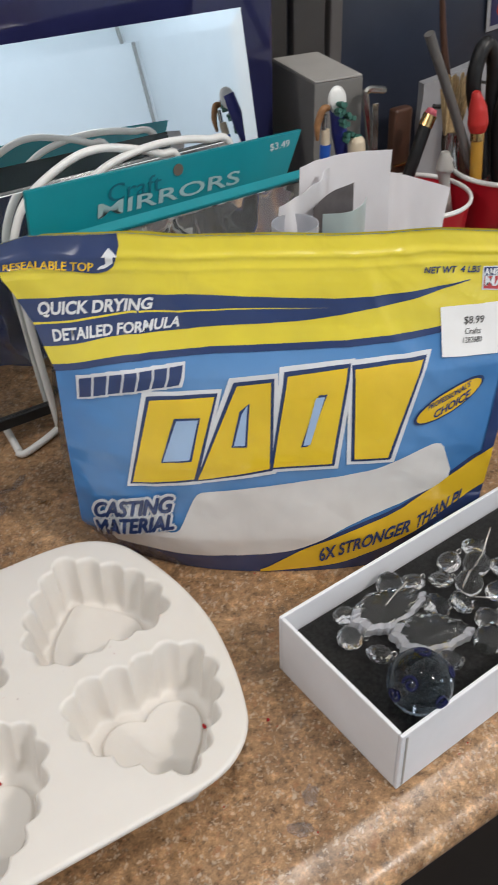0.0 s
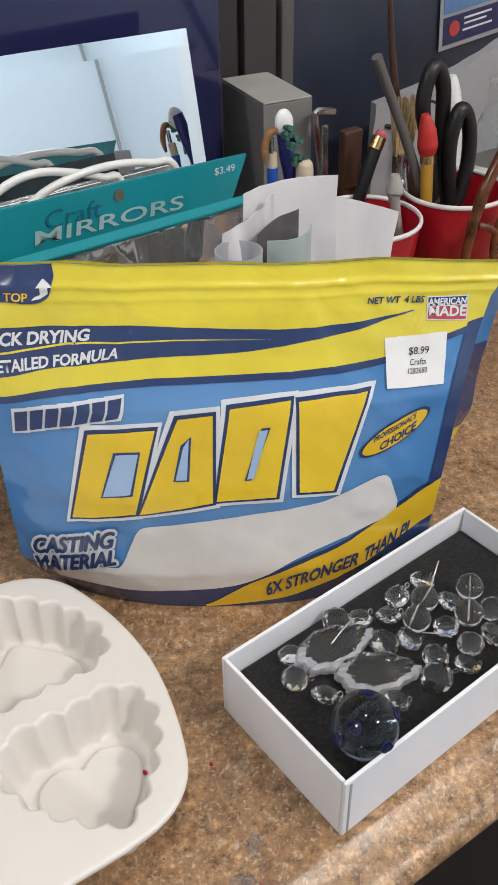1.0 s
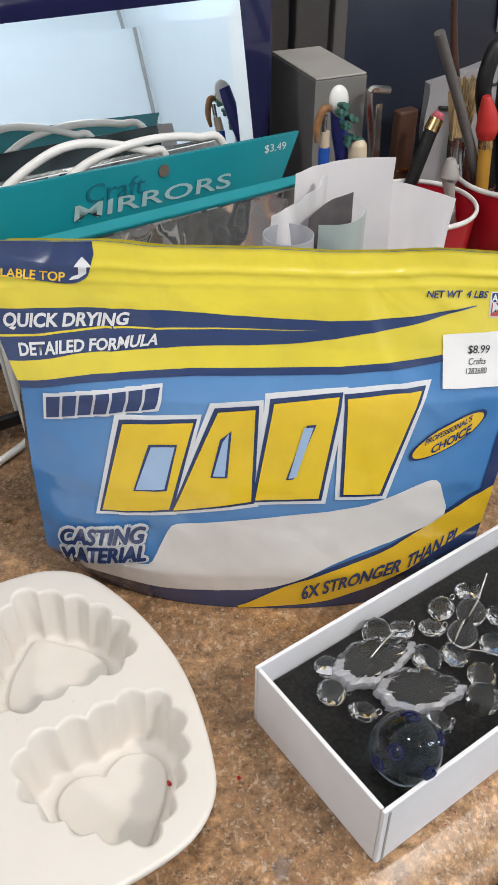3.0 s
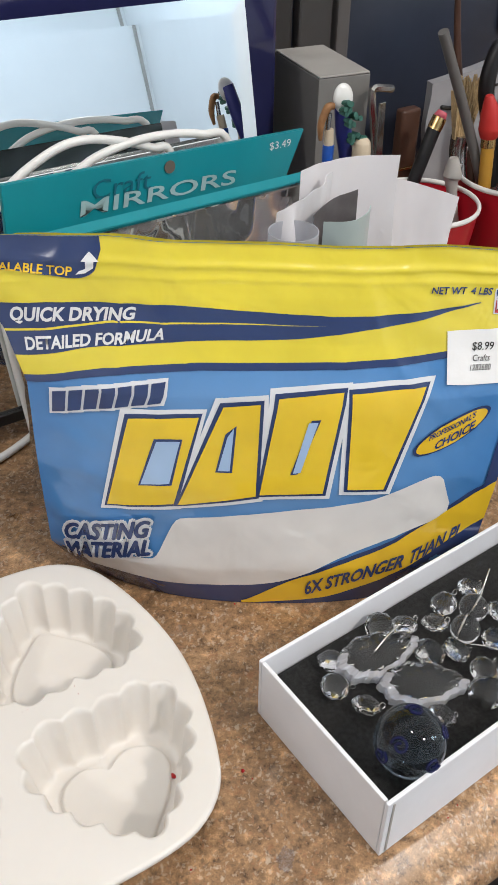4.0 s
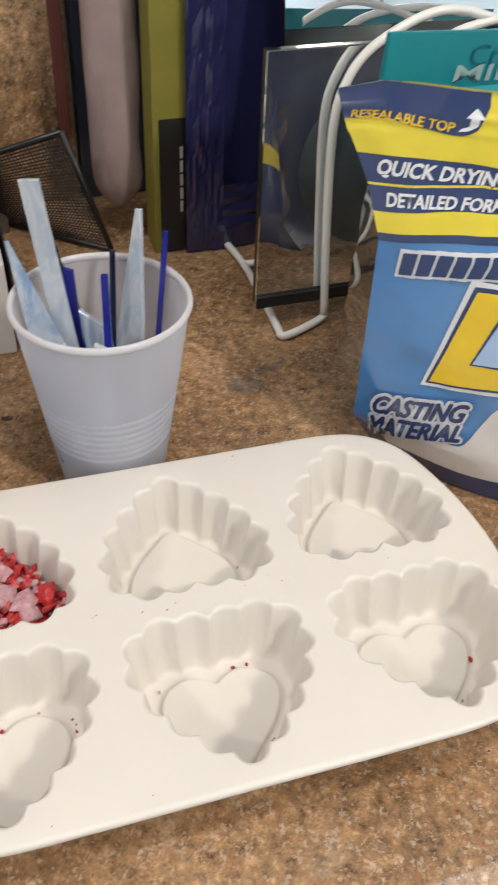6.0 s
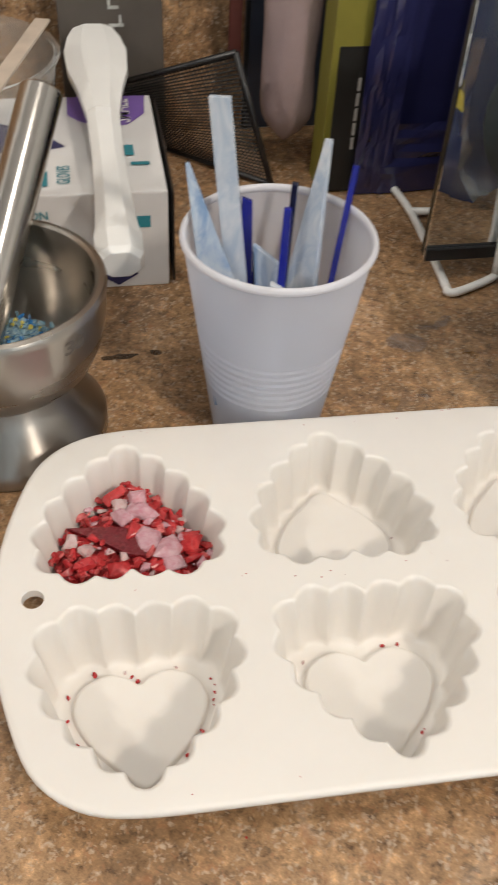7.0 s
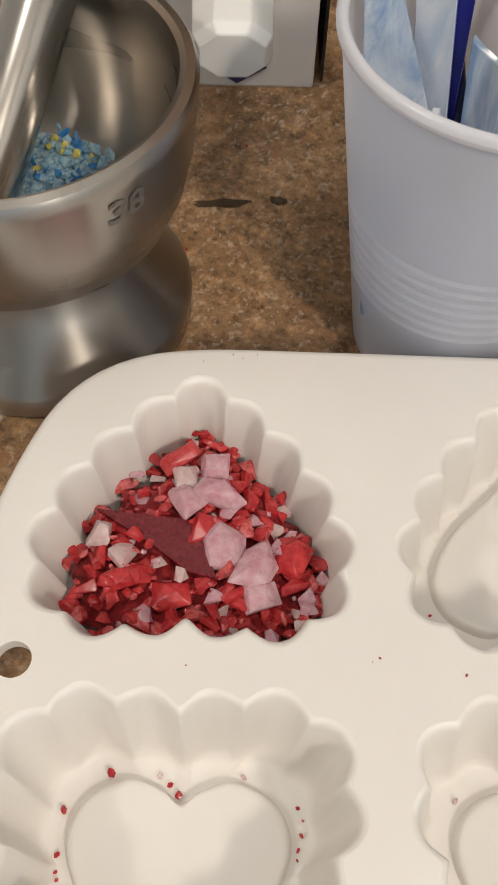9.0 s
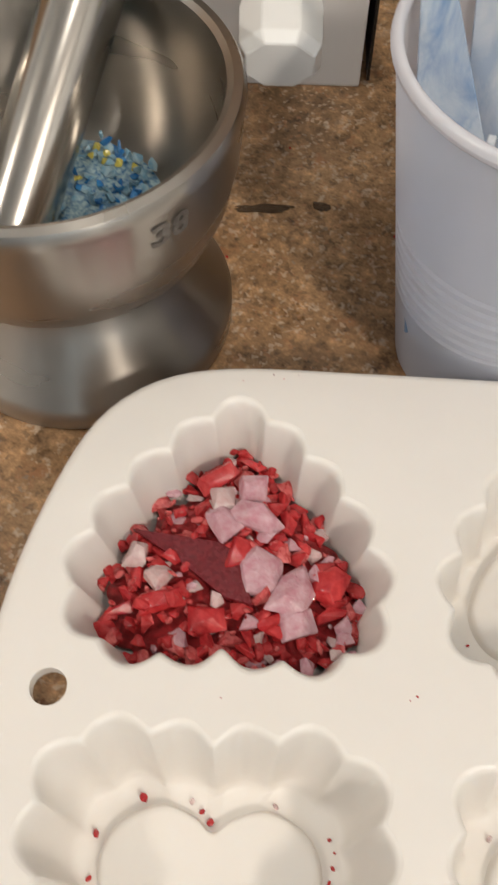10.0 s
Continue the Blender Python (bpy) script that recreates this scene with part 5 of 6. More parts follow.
def chalk_board():
    m = Matrix.Translation(along(-0.005, 0.795, 0)) @ pose(0, 0, 0, -6, 0, YAW)
    th = empty("chalk_board", m, "dark slate board with pale chalk marks", "chalkboard")
    part("slab", box(0.075, 0.006, 0.26, (0, 0, 0), 0.001), M_SLATE, th)
    rnd = random.Random(9)
    for k in range(7):
        z = 0.050 + 0.012 * k
        part("chalk_mark", box(rnd.uniform(0.006, 0.013), 0.0006, 0.0022, (0.004 + rnd.uniform(-0.003, 0.003), -0.0034, z)), M_CHALK, th)
        part("chalk_mark", box(0.0018, 0.0006, 0.008, (0.004 + rnd.uniform(-0.006, 0.006), -0.0034, z)), M_CHALK, th)
    return th


chalk_board()

# ---- packages against the wall ----
M_YBOX = plain("yellow_green_card", (0.21, 0.19, 0.030), 0.5, vary=0.12, scale=25)
M_BLACKCARD = plain("black_card", (0.014, 0.014, 0.013), 0.4, vary=0.2, scale=20)
M_PINKBAG = plain("pale_pink_film", (0.33, 0.25, 0.25), 0.25, vary=0.12, scale=20, bump=0.3, coat=0.3, dist=0.003)


def navy_package():
    m = COUNTER @ Matrix.Translation((0.349, 0.742, 0))
    th = empty("navy_package", m, "large glossy navy carton in crinkled plastic wrap", "package")
    part("carton", box(0.356, 0.036, 0.42, (0, 0.004, 0), 0.003, 2), M_NAVYBOX, th)

    def wrap(s, t):
        w = noise.noise((s * 3, t * 11, 2.0)) * 0.0035 + noise.noise((s * 7, t * 24, 5.0)) * 0.0010
        return Vector((-0.1785 - 0.006 + 0.030 * s, -0.0185 - abs(w) - 0.001, 0.001 + 0.42 * t))
    part("plastic_wrap", sheet(wrap, 12, 90), M_NAVYBOX, th, "crinkled clear wrap over navy card")

    def fold(s, t):
        w = noise.noise((s * 6, t * 4, 7.0)) * 0.006
        return Vector((-0.178 + 0.340 * s, -0.0175 - abs(w) - 0.0005, 0.001 + 0.055 * t))
    part("plastic_wrap", sheet(fold, 40, 10), M_NAVYBOX, th, "folded wrap at the foot")
    return th


navy_package()


def yellow_package():
    m = COUNTER @ Matrix.Translation((0.1545, 0.744, 0))
    th = empty("yellow_package", m, "slim yellow and black carton beside a navy package", "package")
    part("carton", box(0.027, 0.030, 0.40, (0, 0, 0), 0.001), M_YBOX, th)
    part("black_field", box(0.0215, 0.0012, 0.108, (0.0020, -0.0155, 0.0012)), M_BLACKCARD, th, "black printed lower field")
    for k in range(5):
        part("printed_bar", box(0.0022, 0.0005, 0.009, (0.008, -0.0164, 0.035 + 0.011 * k)), M_GREYL, th)
    return th


yellow_package()


def pink_bag():
    base = along(0.1215, 0.775, 0)

    def at(s, t):
        a = 6.28318531 * s
        z = 0.022 + 0.40 * t
        r = 0.021 * min(1.0, (t / 0.06 + 0.02) ** 0.5)
        w = 1 + 0.10 * noise.noise((math.cos(a) * 2, math.sin(a) * 2, t * 9))
        return base + Vector((math.cos(a) * r * w * 1.0, math.sin(a) * r * 0.7 * w, z))
    ob = part("hanging_bag", sheet(at, 30, 40), M_PINKBAG, smooth="all")
    tagged(ob, "pale pinkish plastic bag hanging before the backsplash", "bag")
    return ob


pink_bag()
tagged(part("red_strip", box(0.010, 0.004, 0.36, (0, 0, 0.06), 0.001), plain("dull_red", (0.16, 0.045, 0.035), 0.6), m=COUNTER @ Matrix.Translation((0.092, 0.838, 0))), "dull red-brown strip on the backsplash", "trim", kind="structure")

# ---- mirrors, easel and mirror packs ----
M_EDGE = plain("dark_glass_edge", (0.015, 0.022, 0.022), 0.15, vary=0.1, bump=0)


def bevelled_mirror(name, m, w, h, t, bevel, label):
    """A mirror standing on its lower edge, its face towards -y."""
    th = empty(name, m, label, "mirror")
    bm = bmesh.new()
    outer = [bm.verts.new(p) for p in ((-w / 2, 0, 0), (w / 2, 0, 0), (w / 2, 0, h), (-w / 2, 0, h))]
    inner = [bm.verts.new(p) for p in ((-w / 2 + bevel, -0.0008, bevel), (w / 2 - bevel, -0.0008, bevel), (w / 2 - bevel, -0.0008, h - bevel), (-w / 2 + bevel, -0.0008, h - bevel))]
    bm.faces.new(inner)
    for i in range(4):
        bm.faces.new((outer[i], outer[(i + 1) % 4], inner[(i + 1) % 4], inner[i]))
    part("silvered_face", bm, M_MIRROR, th)
    part("backing", box(w, t, h, (0, t / 2 + 0.0004, 0), 0.0004, 1), M_EDGE, th, "dark glass edge and back")
    return th


def leaning(a, v, z, lean, yaw=YAW):
    return Matrix.Translation(along(a, v, z)) @ pose(0, 0, 0, -lean, 0, yaw)


bevelled_mirror("square_mirror", leaning(0.3438, 0.6342, 0.003, 13.5, 29.4), 0.246, 0.267, 0.004, 0.012, "large square mirror with slanted edges before a navy package")
bevelled_mirror("small_mirror", leaning(0.2965, 0.6075, 0.019, 0.5), 0.226, 0.174, 0.006, 0.0004, "rectangular mirror with dark edges standing on a white easel")


def easel():
    th = empty("display_easel", Matrix.Translation((-0.153, 0.600, 0)), "white coated-wire display easel with two loops", "easel")
    back = Matrix.Translation((0.153, -0.600, 0))

    def bar(name, pts, r=0.0029):
        ob = part(name, tube(pts, r, 10), M_WHITE, th, smooth="all")
        ob.matrix_basis = back
    bar("base_bar", [(-0.240, 0.730, 0.0036), (-0.204, 0.686, 0.0036), (-0.156, 0.603, 0.0036)])
    bar("base_bar", [(-0.157, 0.602, 0.0036), (-0.150, 0.602, 0.0036), (-0.132, 0.628, 0.0045), (-0.130, 0.632, 0.010)])
    bar("base_bar", [(-0.207, 0.688, 0.0036), (-0.180, 0.694, 0.008), (-0.155, 0.700, 0.012)])
    bar("loop", [(-0.130, 0.631, 0.008), (-0.1345, 0.6285, 0.080), (-0.1365, 0.6270, 0.148), (-0.1310, 0.6310, 0.176), (-0.1190, 0.6390, 0.194), (-0.0960, 0.6540, 0.2085), (-0.0780, 0.6650, 0.2125), (-0.0590, 0.6780, 0.2080), (-0.0380, 0.6910, 0.1990), (-0.0250, 0.7000, 0.188), (-0.0180, 0.7050, 0.100), (-0.0150, 0.7060, 0.004)])
    bar("loop", [(-0.094, 0.652, 0.004), (-0.0930, 0.6530, 0.120), (-0.0900, 0.6560, 0.180), (-0.0780, 0.6640, 0.1965), (-0.0560, 0.6780, 0.2045), (-0.0310, 0.6950, 0.2060), (-0.0060, 0.7120, 0.2010), (0.0120, 0.7240, 0.190), (0.0220, 0.7300, 0.110), (0.0240, 0.7320, 0.004)])
    return th


easel()
tagged(part("edge_strip", box(0.226, 0.0030, 0.0085, (0, -0.0024, 0.0), 0.0006), M_BLACK, m=leaning(0.2965, 0.6075, 0.0175, 0.5)), "black strip along the foot of a mirror", "strip")
M_SLEEVE = glass("clear_sleeve", (0.94, 0.96, 0.96), 0.07, 1.22, 0.95)
M_PLATE = plain("dark_mirror_back", (0.10, 0.13, 0.15), 0.12, vary=0.3, scale=12, bump=0.02, coat=0.3)


def mirror_pack(name, a, v, lean, head_lean, w, head_h, z_head, printed, yaw, roll):
    """A pack of craft mirrors: a clear sleeve with a mirror inside and a teal header card."""
    m = leaning(a, v, w / 2 * math.sin(radians(roll)), lean, yaw) @ pose(0, 0, 0, 0, roll, 0)
    th = empty(name, m, "craft mirror pack in a clear sleeve with teal header card", "mirror pack", "mirror packs")

    def at(s, t):
        bulge = 0.0065 * math.sin(math.pi * s) * math.sin(math.pi * t) + 0.003 * noise.noise((s * 9, t * 8, a * 40)) + 0.0015 * noise.noise((s * 22, t * 15, a * 30))
        return Vector((-w / 2 + w * s, -0.004 - bulge, 0.003 + (z_head - 0.003) * t))
    part("sleeve", sheet(at, 48, 44), M_SLEEVE, th, "crinkled clear plastic sleeve", "all")
    disc = lathe([(0.0, 0.0), (0.064, 0.0), (0.066, 0.001), (0.066, 0.003), (0.0, 0.003)], 48, None, pose(-0.01, 0.002, 0.072, 90, 0, 0))
    part("mirror_disc", disc, M_PLATE, th, "round mirror inside the sleeve", True)
    hm = pose(0, 0, z_head, -head_lean, 0, 0)
    outline = [(-w / 2, 0.0), (w / 2 - 0.016, 0.0), (w / 2, head_h), (-w / 2, head_h)]
    bm = prism(outline, -0.0016, 0.0016, None, pose(0, 0, 0, 90, 0, 0))
    bmesh.ops.bevel(bm, geom=list(bm.edges), offset=0.0005, segments=2, affect="EDGES")
    card = part("header_card", bm, M_TEAL, th, "teal printed header card", True)
    card.matrix_basis = hm
    if printed:
        f = pose(0, -0.0022, 0, 90, 0, 0)
        ring = lathe([(0.0002, 0.0), (0.0038, 0.0), (0.0038, 0.0004), (0.0002, 0.0004)], 24, None, f @ Matrix.Translation((0.000, head_h - 0.0075, 0)))
        part("hang_hole", ring, M_HOLE, card, "punched hanging hole", True)
        for text, x, y, tw, h, mat, sp in (("MIRRORS", -0.062, 0.0098, 0.112, 0.0088, M_SILVER, 0.012), ("Craft", -0.054, 0.0180, 0.040, 0.0110, M_TEALD, 0.0), ("$3.49", 0.078, head_h - 0.0100, 0.018, 0.0055, M_FWHITE, 0.0)):
            bm = lettering(text, sp)
            for q in bm.verts:
                q.co = f @ Vector((x + q.co.x * tw + (0.15 * q.co.y * h if text != "$3.49" else 0), y + q.co.y * h, 0.0002))
            part("lettering", bm, mat, card)
    return th


M_SILVER = plain("silver_ink", (0.42, 0.60, 0.62), 0.3, 0.3, 0.05)
M_HOLE = plain("hole_backing", (0.12, 0.10, 0.08), 0.6)
mirror_pack("mirror_pack", 0.3130, 0.5330, 2.0, 0.0, 0.216, 0.0360, 0.1745, True, 40.0, 4.0)
mirror_pack("mirror_pack", 0.3350, 0.5130, 1.0, 62.0, 0.196, 0.0075, 0.1915, False, 33.0, 0.0)

# ---- tools, papers and cups at the back ----
def grey_file_box():
    c = Vector((0.080, 0.855, 0))
    m = Matrix.Translation(c) @ pose(0, 0, 0, 0, 0, 24)
    th = empty("file_box", m, "tall closed grey cardboard box", "box")
    part("body", box(0.047, 0.086, 0.196, (0.0235, 0.043, 0), 0.0008), M_GREY, th)
    part("lid", box(0.0462, 0.0852, 0.0016, (0.0235, 0.043, 0.1964), 0.0004, 1), M_GREYL, th, "paler grey top")
    return th


grey_file_box()
M_DKCUP = plain("dark_tin", (0.05, 0.05, 0.055), 0.4, vary=0.1)
drinking_cup("tool_jar", pose(0.0930, 0.762, 0), M_DKCUP, "dark jar holding brushes and hand tools", 0.105, 0.026, 0.030, category="jar")
drinking_cup("red_cup", pose(0.1620, 0.7910, 0), M_REDCUP, "red plastic party cup with a white lip behind papers", 0.124, 0.033, 0.0475, M_WHITE)
drinking_cup("red_cup", pose(0.2470, 0.8420, 0), M_REDCUP, "red plastic party cup holding brushes and scissors", 0.128, 0.033, 0.0475, M_WHITE)

M_BLUEP = plain("blue_plastic", (0.02, 0.09, 0.42), 0.3, vary=0.05)
M_BLUED = plain("dark_blue_plastic", (0.03, 0.035, 0.20), 0.3, vary=0.05)
M_CREAM = plain("cream_plastic", (0.62, 0.52, 0.38), 0.45, vary=0.1)
M_TAN = plain("tan_bristle", (0.52, 0.38, 0.20), 0.7, vary=0.3, scale=200)
M_RUST = plain("rusty_metal", (0.34, 0.17, 0.07), 0.6, 0.3, 0.4, 120)
M_CHROME = plain("worn_chrome", (0.55, 0.54, 0.52), 0.25, 1.0, 0.15, bump=0.02)
M_BROWN = plain("brown_leather", (0.075, 0.035, 0.022), 0.35, vary=0.2, scale=50)
M_GREYROD = plain("grey_dowel", (0.13, 0.125, 0.12), 0.5, vary=0.15)
M_REDR = plain("red_rubber", (0.50, 0.03, 0.025), 0.4, vary=0.1)
M_OCHRE = plain("ochre_wood", (0.45, 0.24, 0.03), 0.4, vary=0.1)
M_GREENB = plain("green_bristle", (0.035, 0.13, 0.10), 0.6, vary=0.3, scale=150)
M_GOLDM = plain("brass_ferrule", (0.72, 0.48, 0.20), 0.25, 1.0, 0.1, bump=0.05)
M_PINKR = plain("pink_rubber", (0.62, 0.12, 0.16), 0.5, vary=0.1)


def rod(name, mat, pts, r, parent, label="", segs=14):
    return part(name, tube(pts, r, segs), mat, parent, label, True)


def tool(name, label, category="tool", m=Matrix()):
    return empty(name, m, label, category)


IN_JAR = pose(-0.005, -0.062, -0.00375) @ Matrix.Diagonal((1, 1, 1.125, 1))


# hook tool, pen, toothbrush, capped handle, hex key, steel strip, clip
t = tool("hook_tool", "steel hook tool with a rusty bent tip", "tool", IN_JAR)
rod("shaft", M_CHROME, [(0.100, 0.815, 0.030), (0.0875, 0.808, 0.150), (0.0865, 0.8075, 0.186)], 0.0018, t)
rod("hook", M_RUST, [(0.0895, 0.8085, 0.190), (0.0850, 0.806, 0.1895), (0.0810, 0.804, 0.180), (0.0812, 0.804, 0.170)], [0.002, 0.0028, 0.0026, 0.0012], t, "rusty bent tip")
t = tool("blue_pen", "blue pen with a cream cap standing in a jar", "pen", IN_JAR)
rod("barrel", M_BLUEP, [(0.100, 0.818, 0.030), (0.0885, 0.808, 0.140), (0.0875, 0.808, 0.166)], [0.004, 0.004, 0.0042], t)
rod("cap", M_CREAM, [(0.0875, 0.808, 0.1662), (0.0870, 0.808, 0.176)], [0.0036, 0.0034], t, "cream cap")
t = tool("toothbrush", "worn white and blue toothbrush with green bristles", "toothbrush", IN_JAR)
rod("handle", M_BLUED, [(0.112, 0.825, 0.030), (0.1030, 0.8210, 0.140), (0.0985, 0.8185, 0.172), (0.0950, 0.8160, 0.196)], [0.0045, 0.0045, 0.006, 0.0055], t)
hb = bmesh.new()
bmesh.ops.create_uvsphere(hb, u_segments=18, v_segments=12, radius=1, matrix=pose(0.0960, 0.8140, 0.1935, 0, -18, 30) @ Matrix.Diagonal((0.0078, 0.0040, 0.0095, 1)))
part("head", hb, M_WHITE, t, "white rounded head", "all")
rb = random.Random(4)
for k in range(22):
    s, w = rb.random(), rb.uniform(-1, 1)
    p = Vector((0.0965, 0.8130, 0.1920)).lerp(Vector((0.1060, 0.8190, 0.1640)), s) + Vector((w * 0.0050, w * 0.0025, 0))
    rod("bristle_tuft", M_GREENB, [p, p + Vector((0.004 + rb.uniform(-0.001, 0.001), -0.0085, 0.0015 + rb.uniform(-0.001, 0.001)))], [0.0014, 0.0018], t, segs=6)
t = tool("capped_handle", "cream rounded wooden tool handle in a jar", "tool", IN_JAR)
rod("grip", M_CREAM, [(0.118, 0.822, 0.030), (0.1125, 0.8130, 0.140), (0.1120, 0.8130, 0.160), (0.1120, 0.8128, 0.1665), (0.1120, 0.8128, 0.1695)], [0.0060, 0.0066, 0.0068, 0.0060, 0.0030], t)
t = tool("hex_key", "large bent steel hex key in a jar", "hex key")
rod("bent_bar", M_CHROME, [(0.128, 0.850, 0.030), (0.1315, 0.8660, 0.126), (0.1245, 0.8625, 0.180), (0.1255, 0.8630, 0.1868), (0.1310, 0.8665, 0.1872), (0.1420, 0.8740, 0.1842)], 0.0031, t, segs=6)
t = tool("steel_strip", "flat steel strip standing in a jar", "tool")
sb = box(0.0065, 0.0016, 0.150, (0, 0, 0), 0.0004)
part("blade", sb, M_CHROME, t, m=pose(0.1370, 0.8520, 0.028, -3, 0, 33))
t = tool("leather_case", "dark brown leather case with a brass snap", "case")
part("body", box(0.0200, 0.0110, 0.168, (0, 0, 0), 0.003, 3), M_BROWN, t, smooth=True, m=pose(0.1580, 0.8760, 0.0005, 0, 0, 33))
part("snap_bar", box(0.0190, 0.0020, 0.0022, (0, 0, 0), 0.0006), M_GOLDM, t, "brass snap bar", m=pose(0.1618, 0.8702, 0.118, 0, 0, 33))

# brushes in the red cup
t = tool("eraser_brush", "black brush handle with brass band and pink tip", "brush")
rod("handle", M_BLACK, [(0.1380, 0.8170, 0.045), (0.1748, 0.8415, 0.1635)], [0.0050, 0.0058], t)
rod("band", M_GOLDM, [(0.1745, 0.8413, 0.1625), (0.1785, 0.8440, 0.1715)], 0.0060, t, "brass band")
rod("tip", M_PINKR, [(0.1785, 0.8440, 0.1717), (0.1805, 0.8452, 0.1760)], [0.0055, 0.0040], t, "pink rubber tip")
t = tool("paint_brush", "wide tan bristle brush with a chrome ferrule", "brush")
rod("ferrule", M_CHROME, [(0.2260, 0.8280, 0.012), (0.2050, 0.8640, 0.118), (0.2035, 0.8700, 0.148)], [0.004, 0.0075, 0.0085], t, "chrome ferrule")
for k in range(170):
    u, w = rb.uniform(-1, 1), rb.uniform(-1, 1)
    p = Vector((0.2035 + u * 0.0070, 0.8700 + u * 0.0045 + w * 0.003, 0.1470))
    q = Vector((0.2060 + u * 0.0145 + rb.uniform(-0.002, 0.002), 0.8760 + u * 0.0095 + w * 0.006, 0.190 + rb.uniform(-0.008, 0.006)))
    rod("bristle", M_TAN, [p, q], [0.0011, 0.0006], t, segs=4)
t = tool("grey_dowel", "plain grey dowel leaning out of a red cup", "dowel")
rod("stick", M_GREYROD, [(0.2420, 0.8260, 0.010), (0.2205, 0.8390, 0.116), (0.1650, 0.8080, 0.2450)], [0.0041, 0.0041, 0.0041], t)
t = tool("thin_brush", "long thin dark brown brush handle", "brush")
rod("handle", M_BROWN, [(0.2450, 0.8380, 0.012), (0.1990, 0.8850, 0.184), (0.1810, 0.8780, 0.300)], [0.0038, 0.0036, 0.0014], t)
t = tool("red_tip_brush", "shaper brush with red rubber tip and ochre handle", "brush")
rod("handle", M_OCHRE, [(0.2260, 0.8150, 0.012), (0.2175, 0.8290, 0.1540)], [0.0045, 0.0055], t)
rod("band", M_GOLDM, [(0.2175, 0.8290, 0.1535), (0.2170, 0.8297, 0.1605)], 0.0061, t, "brass band")
rod("tip", M_REDR, [(0.2170, 0.8297, 0.1605), (0.2165, 0.8300, 0.168), (0.2150, 0.8300, 0.180), (0.2115, 0.8290, 0.1940)], [0.0066, 0.0090, 0.0078, 0.0030], t, "red rubber tip")
t = tool("scissors", "large black-handled scissors standing in a red cup", "scissors")
for name, pts in (("finger_loop", [(0.2330, 0.8580, 0.110), (0.2260, 0.8600, 0.150), (0.2150, 0.8560, 0.190), (0.2180, 0.8580, 0.216), (0.2250, 0.8630, 0.222), (0.2330, 0.8670, 0.205), (0.2360, 0.8690, 0.175), (0.2380, 0.8640, 0.135), (0.2400, 0.8600, 0.108)]),
                  ("thumb_loop", [(0.2480, 0.8560, 0.105), (0.2430, 0.8560, 0.140), (0.2420, 0.8560, 0.165), (0.2470, 0.8590, 0.186), (0.2540, 0.8630, 0.184), (0.2610, 0.8680, 0.165), (0.2630, 0.8690, 0.140), (0.2590, 0.8660, 0.115), (0.2540, 0.8620, 0.100)])):
    rod(name, M_BLACK, pts, 0.0066, t, "thick black plastic loop")
for a, b in (((0.2360, 0.8580, 0.112), (0.2280, 0.8250, 0.008)), ((0.2510, 0.8580, 0.105), (0.2360, 0.8230, 0.008))):
    rod("blade", M_CHROME, [a, b], [0.0050, 0.0012], t, "steel blade")
t = tool("plastic_spoon", "grey plastic spoon resting in a red cup", "spoon")
rod("bowl", M_GREYL, [(0.2150, 0.8130, 0.020), (0.1905, 0.8080, 0.120), (0.1880, 0.8080, 0.138), (0.1870, 0.8080, 0.152)], [0.002, 0.004, 0.0078, 0.0035], t)
t = tool("glue_tube", "white glue tube standing behind scissors", "tube")
rod("body", M_WHITE, [(0.2780, 0.9900, 0.0), (0.2760, 0.9890, 0.120), (0.2700, 0.9860, 0.165), (0.2680, 0.9850, 0.182)], [0.011, 0.011, 0.009, 0.004], t)

# ---- papers ----
M_PAPER = plain("white_paper", (0.76, 0.75, 0.78), 0.6, vary=0.05, scale=12, bump=0.08)
M_PHOTO = plain("grey_photo_print", (0.13, 0.12, 0.125), 0.35, vary=0.35, scale=45)
M_PALEP = plain("pale_green_sheet", (0.46, 0.55, 0.55), 0.3, vary=0.06, scale=15)
M_WRAP = milky("frosted_sheet", (0.72, 0.73, 0.77), 0.30, 0.5)


def paper(name, bl, br, tr, tl, bow, mat, label, wave=0.0):
    """A bowed sheet of paper standing on its lower edge."""
    bl, br, tr, tl = (Vector(p) for p in (bl, br, tr, tl))

    def at(s, q):
        p = bl.lerp(br, s).lerp(tl.lerp(tr, s), q)
        b = bow * math.sin(math.pi * s) + wave * noise.noise((s * 5, q * 4, bl.x * 50))
        return p + Vector((-SU, CU, 0)) * b
    bm = sheet(at, 26, 18)
    bmesh.ops.recalc_face_normals(bm, faces=bm.faces)
    bmesh.ops.solidify(bm, geom=list(bm.faces), thickness=0.0004)
    return tagged(part(name, bm, mat, smooth=True), label, "paper", "papers behind the pouch")


paper("paper_sheet", (0.052, 0.618, 0.001), (0.124, 0.666, 0.001), (0.1225, 0.6645, 0.2065), (0.058, 0.622, 0.2120), 0.010, M_PAPER, "white paper sheet standing behind the pouch", 0.003)
paper("paper_sheet", (0.042, 0.606, 0.001), (0.080, 0.632, 0.001), (0.078, 0.632, 0.2080), (0.044, 0.609, 0.1920), -0.004, M_PAPER, "crumpled white paper sheet standing behind the pouch", 0.006)
paper("paper_sheet", (0.124, 0.680, 0.001), (0.160, 0.706, 0.001), (0.1745, 0.7160, 0.1585), (0.1225, 0.6820, 0.1850), 0.006, M_PAPER, "folded white paper sheet beside a red cup", 0.002)
